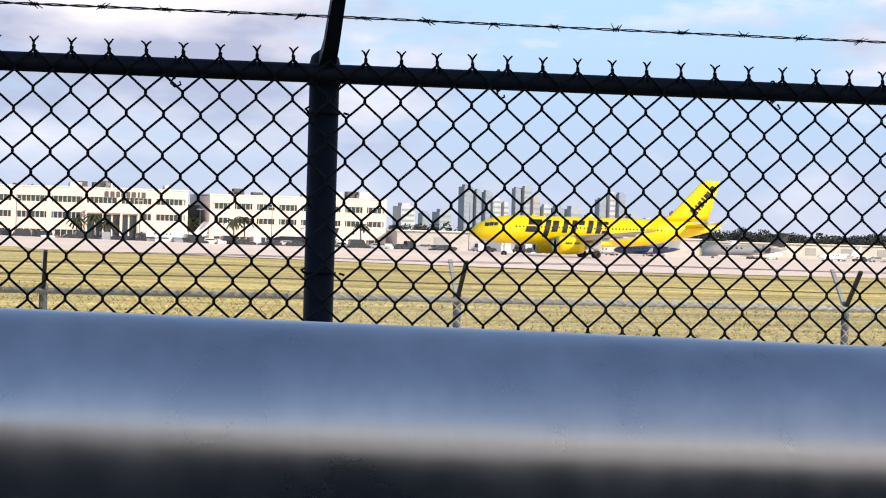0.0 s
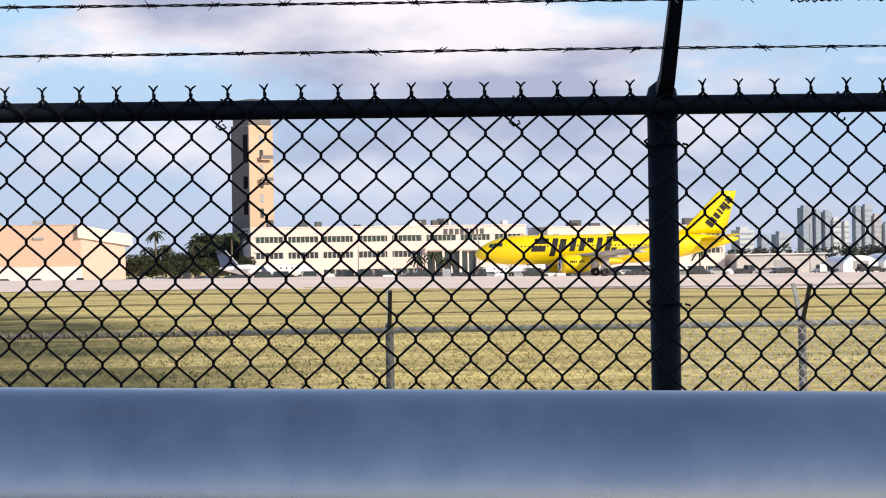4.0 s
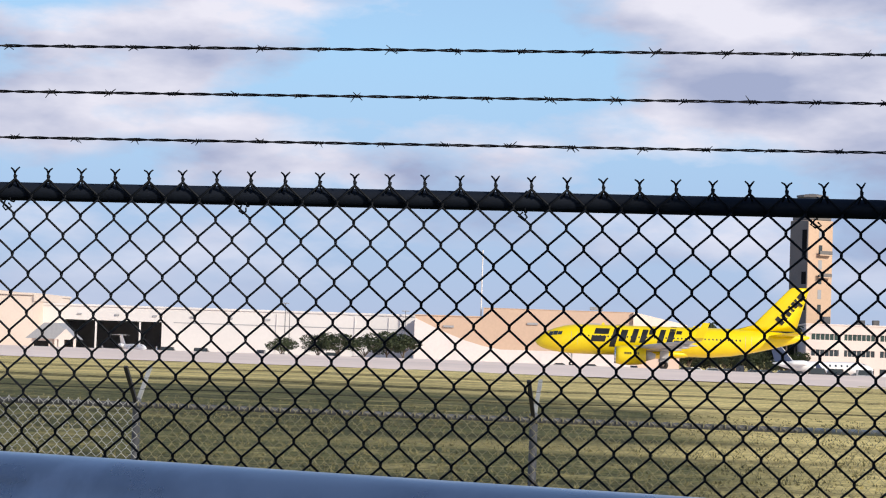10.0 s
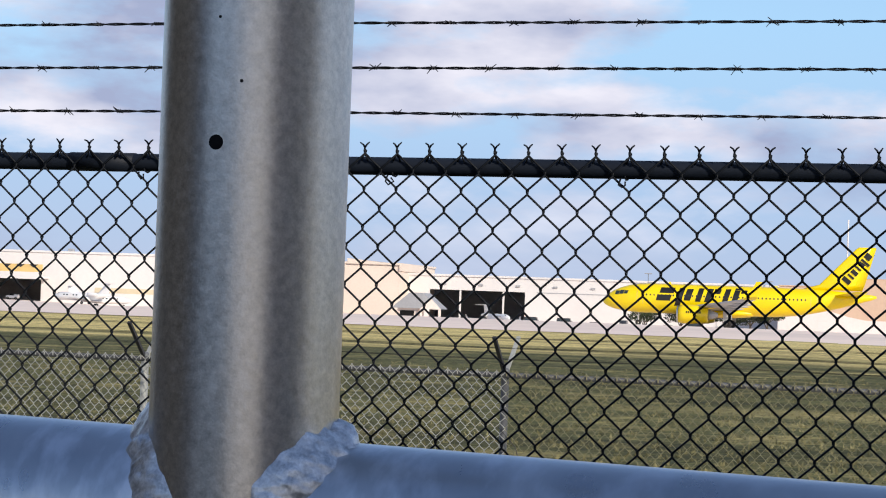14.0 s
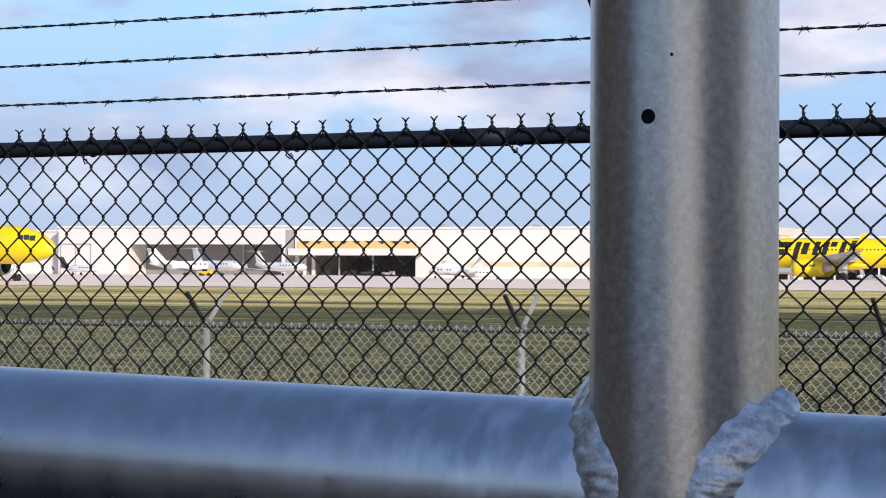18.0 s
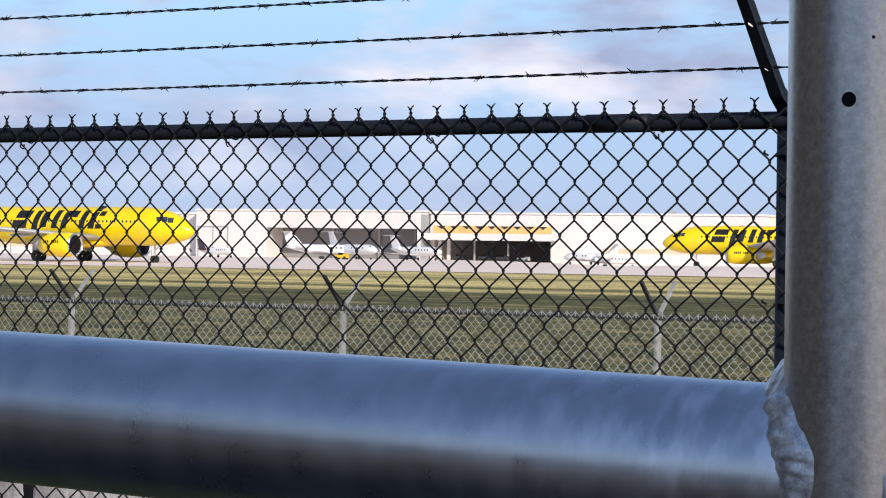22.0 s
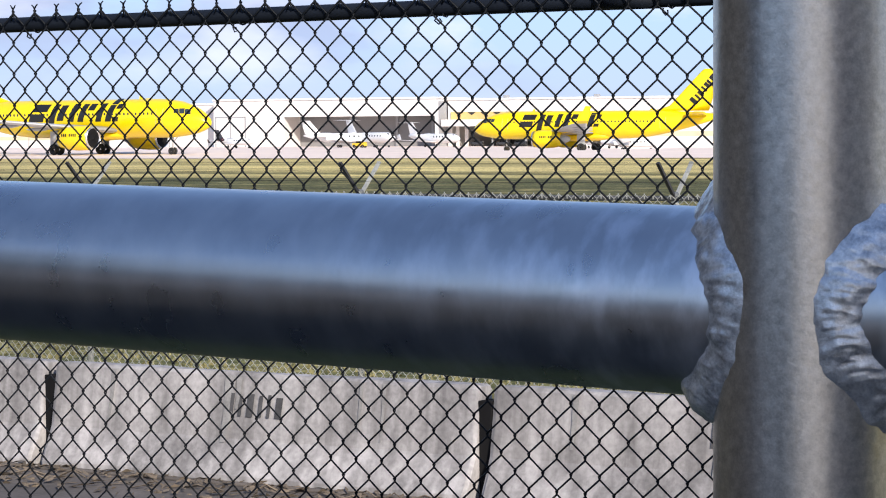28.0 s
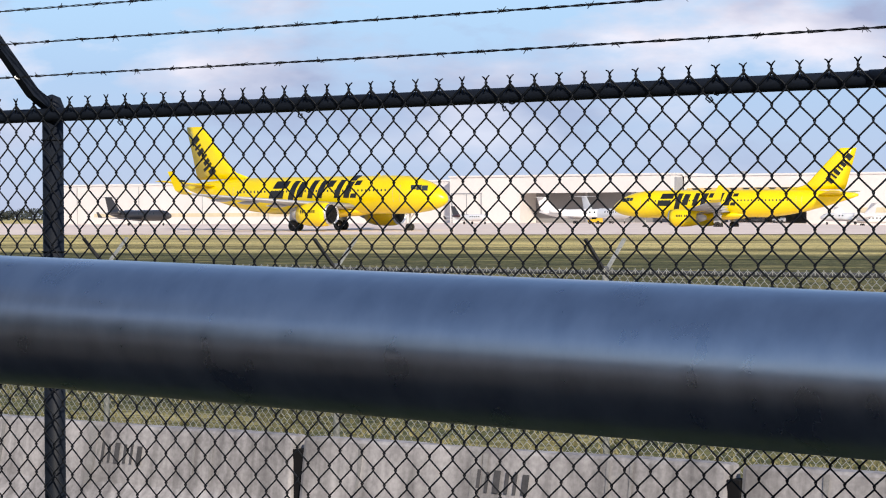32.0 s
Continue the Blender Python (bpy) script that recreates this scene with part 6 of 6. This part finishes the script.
# ---- parked jets, vehicles and gear on the apron ----
def small_jet(r, v, length, turn, body, tail, label, t_tail=True, nacelle=None):
    t = thing("private_jet", label, "airplane", field_pose(r, v, None, turn), group="parked private jets")
    t.location.z += 0.05
    L = length
    d = L * 0.058
    prof = [(0, 0.05, 0), (-0.02, 0.4, 0.02), (-0.07, 0.75, 0.1), (-0.14, 1.0, 0.15), (-0.5, 1.0, 0.15), (-0.72, 0.85, 0.25), (-0.88, 0.45, 0.5), (-0.97, 0.12, 0.65)]
    z0 = L * 0.10
    rings = [[(L * a, d * b * math.sin(w), z0 + d * c + d * b * math.cos(w)) for w in [2 * math.pi * k / 16 for k in range(16)]] for a, b, c in prof]
    fus = part("fuselage", loft(rings), body, t, smooth=True)
    for s in (-1, 1):
        part("wing", loft([aerofoil(-L * 0.40, -L * 0.60, s * d * 0.6, z0 - d * 0.6, 0.25), aerofoil(-L * 0.56, -L * 0.63, s * L * 0.46, z0 - d * 0.2, 0.1)]), body, t)
        part("winglet", loft([aerofoil(-L * 0.56, -L * 0.63, s * L * 0.46, z0 - d * 0.2, 0.08), aerofoil(-L * 0.61, -L * 0.64, s * L * 0.475, z0 + d * 0.8, 0.04)]), tail, t)
        zt = L * 0.305 if t_tail else z0 + d * 0.6
        part("tailplane", loft([aerofoil(-L * 0.90, -L * 0.99, s * 0.05, zt, 0.14), aerofoil(-L * 0.96, -L * 1.01, s * L * 0.17, zt, 0.05)]), tail if t_tail else body, t)
        part("engine", loft([[(x, s * d * 1.75 + d * 0.48 * q * math.cos(w), z0 + d * 0.75 + d * 0.48 * q * math.sin(w)) for w in [2 * math.pi * k / 12 for k in range(12)]] for x, q in ((-L * 0.66, 0.85), (-L * 0.69, 1.0), (-L * 0.78, 0.9), (-L * 0.84, 0.5))]), nacelle or body, t, smooth=True)
        part("gear_leg", tube([(-L * 0.55, s * L * 0.09, z0 - d * 0.5), (-L * 0.55, s * L * 0.09, 0.3)], 0.07, 6), STRUT, t)
        put_part("wheel", mesh_of("wheel", *wheel_geo(0.32, 0.22), TYRE), t, m=pose(-L * 0.55, s * L * 0.09, 0.32))
        for k in range(5):
            xx = -L * (0.2 + 0.055 * k)
            part("cabin_window", ([(xx, s * d * 0.985, z0 + d * 0.35), (xx - 0.36, s * d * 0.985, z0 + d * 0.35), (xx - 0.36, s * d * 0.93, z0 + d * 0.68), (xx, s * d * 0.93, z0 + d * 0.68)], [(0, 1, 2, 3)]), GLASS, fus)
    part("fin", loft([fin_section(-L * 0.76, -L * 0.95, z0 + d * 0.9, 0.22), fin_section(-L * 0.90, -L * 1.0, L * 0.31, 0.12)]), tail, t)
    part("windscreen", ([(-L * 0.066, -d * 0.55, z0 + d * 0.62), (-L * 0.066, d * 0.55, z0 + d * 0.62), (-L * 0.105, d * 0.6, z0 + d * 0.98), (-L * 0.105, -d * 0.6, z0 + d * 0.98)], [(0, 1, 2, 3)]), GLASS, t)
    part("gear_leg", tube([(-L * 0.12, 0, z0 - d * 0.5), (-L * 0.12, 0, 0.3)], 0.06, 6), STRUT, t)
    put_part("wheel", mesh_of("wheel", *wheel_geo(0.28, 0.18), TYRE), t, m=pose(-L * 0.12, 0, 0.28))
    return t


small_jet(-226.8, 474, 20.0, -31, JET_WHITE, JET_WHITE, "white business jet with a T-tail parked before the hangar")
small_jet(-232.5, 482, 19.5, 18, JET_WHITE, JET_WHITE, "white business jet parked side-on before the shaded bay")
small_jet(-213.8, 480, 18.0, -25, JET_WHITE, JET_WHITE, "white business jet parked beside the canopy hangar")
small_jet(-251.6, 455, 13.0, -20, JET_WHITE, JET_BLACK, "small white jet with a black tail and dark red engines", False, JET_RED)
small_jet(-318.5, 430, 21.0, -8, JET_BLACK, JET_BLACK, "charcoal business jet with a black tail")
small_jet(-96.7, 535, 14.5, -55, JET_WHITE, JET_WHITE, "white business jet before the dark hangar bay")
small_jet(192.2, 424, 17.5, 172, JET_DULL, JET_BLACK, "grey business jet with a black tail")
small_jet(178.5, 436, 13.5, 150, JET_NAVY, JET_GREY, "navy business jet with a pale tail on the apron")
small_jet(128.0, 512, 15.0, 168, JET_BLACK, JET_BLACK, "dark business jet before the offices")
small_jet(64.3, 520, 22.5, 4, JET_WHITE, JET_NAVY, "white business jet with a navy tail beside the office corner")
small_jet(100.0, 520, 16.5, 185, JET_WHITE, JET_WHITE, "white business jet parked before the offices")
small_jet(152.0, 525, 15.0, 10, JET_WHITE, JET_WHITE, "white business jet parked before the second office")
small_jet(-189.0, 490, 15.0, 165, JET_WHITE, JET_WHITE, "white business jet beside the white hangar wall")
small_jet(-172.0, 492, 14.0, 12, JET_WHITE, JET_WHITE, "white business jet beside the white hangar wall")
small_jet(176.0, 470, 13.0, 200, JET_WHITE, JET_WHITE, "small white jet among the parked aircraft")
small_jet(196.0, 500, 14.0, 160, JET_WHITE, JET_GREY, "white jet with a grey tail among the parked aircraft")
small_jet(219.0, 505, 12.0, 30, JET_GREY, JET_WHITE, "pale grey jet among the parked aircraft")
small_jet(222.0, 450, 13.0, 8, JET_WHITE, JET_WHITE, "small white jet on the far apron")
small_jet(-460.0, 480, 16.0, 10, JET_WHITE, JET_WHITE, "white business jet at the end of the apron")
small_jet(240.0, 470, 12.0, 190, JET_WHITE, JET_WHITE, "small white jet on the far apron")


def car(r, v, paint, turn, van, label):
    t = thing("van" if van else "car", label, "van" if van else "car", field_pose(r, v, None, turn), group="vehicles on the apron")
    t.location.z += 0.05
    h = 2.1 if van else 1.45
    low = [(-2.3, 0.35), (2.25, 0.35), (2.3, 0.75), (1.9, 0.95), (1.2, 1.0), (-2.2, 1.05), (-2.35, 0.8)]
    top = [(-2.2, 1.0), (1.3, 1.0), (0.75, h), (-2.0, h)] if van else [(-1.9, 1.0), (1.0, 0.98), (0.35, h), (-1.25, h)]
    part("body", prism(low, -0.88, 0.88), paint, t)
    part("cabin", prism(top, -0.78, 0.78), paint, t)
    for s in (-1, 1):
        a, b = (-1.9, 0.7) if van else (-1.45, 0.45)
        part("side_window", prism([(a, 1.08), (b + 0.25, 1.08), (b - 0.05, h - 0.1), (a + 0.2, h - 0.1)], s * 0.785 - 0.008, s * 0.785 + 0.008), GLASS, t)
        for x in (-1.45, 1.4):
            put_part("wheel", mesh_of("wheel", *wheel_geo(0.33, 0.22), TYRE), t, m=pose(x, s * 0.8, 0.33))
    return t


rnd = random.Random(31)
spots = [(48 + 2.35 * k + rnd.uniform(-0.6, 0.6), 468 + rnd.uniform(-3, 3)) for k in range(46)] + [(176 + 5 * k + rnd.uniform(-1, 1), 545 + rnd.uniform(-6, 6)) for k in range(10)]
spots += [(-58 + 5.2 * k, 515 + rnd.uniform(-3, 3)) for k in range(5)] + [(21 + 2.7 * k, 462 + 2 * (k % 3)) for k in range(9)] + [(-3, 532), (4, 533), (13, 531), (-82, 525), (-76, 526), (-69, 524), (-90, 528)]
spots += [(250 + 9 * k, 520 + rnd.uniform(-20, 20)) for k in range(14)]
for k, (r, v) in enumerate(spots):
    c = rnd.random()
    paint, word = (CAR_WHITE, "white") if c < 0.2 else (CAR_DARK, "dark") if c < 0.84 else (CAR_SILVER, "silver")
    van = rnd.random() < 0.3
    car(r, v, paint, rnd.choice((0, 180, 90, 3)), van, f"{word} {'van' if van else 'car'} parked on the apron")


def tug(r, v, turn, paint, label):
    t = thing("baggage_tug", label, "vehicle", field_pose(r, v, None, turn), group="apron equipment")
    t.location.z += 0.05
    part("body", box(-1.5, 1.5, -0.7, 0.7, 0.35, 1.0, 0.08), paint, t)
    part("seat_box", box(-0.6, 0.2, -0.6, 0.6, 1.0, 1.4, 0.05), DARK, t)
    part("hood", box(0.5, 1.5, -0.6, 0.6, 1.0, 1.25, 0.06), paint, t)
    for s in (-1, 1):
        for x in (-1.0, 1.0):
            put_part("wheel", mesh_of("wheel", *wheel_geo(0.35, 0.25), TYRE), t, m=pose(x, s * 0.65, 0.35))


for r, v, turn, paint, label in ((-229.5, 462, 0, EQUIP_YELLOW, "small yellow baggage tug on the apron"), (-95.5, 520, 0, EQUIP_YELLOW, "small yellow baggage tug on the apron"), (150, 470, 10, EQUIP_YELLOW, "small yellow baggage tug on the apron"),
                                 (-222, 535, 0, CAR_DARK, "small dark apron tug beside the hangar"), (-228, 538, 0, CAR_DARK, "small dark apron tug beside the hangar"), (-217, 536, 0, CAR_SILVER, "small grey apron tug beside the hangar"), (-234, 536, 0, CAR_DARK, "small dark apron tug beside the hangar"), (-80, 520, 0, CAR_DARK, "small dark apron tug beside the hangar"), (-64, 521, 0, CAR_DARK, "small dark apron tug beside the hangar")):
    tug(r, v, turn, paint, label)


def light_pole(r, v, tall):
    t = thing("light_pole", "thin grey apron light pole", "pole", field_pose(r, v), group="apron light poles")
    part("pole", tube([(0, 0, 0), (0, 0, tall)], [0.12, 0.07], 8), GALV_FAR, t)
    part("lamp_head", box(-0.8, 0.8, -0.15, 0.15, tall, tall + 0.2, 0.04), GREY_METAL, t)


for r, v, tall in ((-62.3, 510, 12.3), (-61.1, 508, 10.4), (-36.3, 508, 11.4), (104, 540, 9.5), (76, 540, 9), (135, 540, 9), (190, 560, 12), (118, 540, 8)):
    light_pole(r, v, tall)

# ---- turf ----
rnd = random.Random(9)
v_, f_ = [], []
for k in range(26000):
    d, a = 21 + 75 * rnd.random() ** 1.5, radians(rnd.uniform(-50, 23))
    x, y = 1.3 + d * math.sin(a), -5.1 + d * math.cos(a)
    if y < 13:
        continue
    z = height(x, y)
    for b in range(3):
        w = rnd.uniform(0, math.pi)
        hgt, wd = rnd.uniform(0.03, 0.085), rnd.uniform(0.015, 0.035)
        ox, oy = x + rnd.uniform(-0.08, 0.08), y + rnd.uniform(-0.08, 0.08)
        lx, ly = rnd.uniform(-0.06, 0.06), rnd.uniform(-0.06, 0.06)
        o = len(v_)
        v_ += [(ox - wd * math.cos(w), oy - wd * math.sin(w), z - 0.01), (ox + wd * math.cos(w), oy + wd * math.sin(w), z - 0.01), (ox + lx, oy + ly, z + hgt)]
        f_.append((o, o + 1, o + 2))
# Left-hand tufts get a darker green that includes the shade over them
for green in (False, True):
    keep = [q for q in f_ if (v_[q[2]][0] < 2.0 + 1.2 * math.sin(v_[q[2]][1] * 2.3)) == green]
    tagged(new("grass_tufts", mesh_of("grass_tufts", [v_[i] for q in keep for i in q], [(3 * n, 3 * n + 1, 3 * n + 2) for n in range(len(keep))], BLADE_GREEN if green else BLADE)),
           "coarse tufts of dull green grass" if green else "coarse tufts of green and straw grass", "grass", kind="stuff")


# ---- what moves ----
NOSE = [(0, -110.7), (2, -87.2), (4, -63.0), (7, -28.2), (9, -5.6), (10.5, 10.6), (13, 36.4), (14.5, 51.3), (17, 74.1), (20, 97.8), (23, 117.2), (25, 128.4), (28, 142.6), (30.5, 152.9), (32, 157.9)]


def motions():
    """The airliner taxis to the left along a gently bending line, and slows down."""
    rows = []
    for t, s in NOSE:
        v, bend = 329 - 0.00035 * (s - 25) ** 2, -0.0007 * (s - 25)
        x, y, z = field(-s, v)
        gx, gy, gz = field(-s + 17.7, v)
        rows.append((t, pose(x, y, gz + 0.05, 0, 0, 180 + TURN - math.degrees(math.atan(bend)))))
    walk(taxiing, rows)


motions()
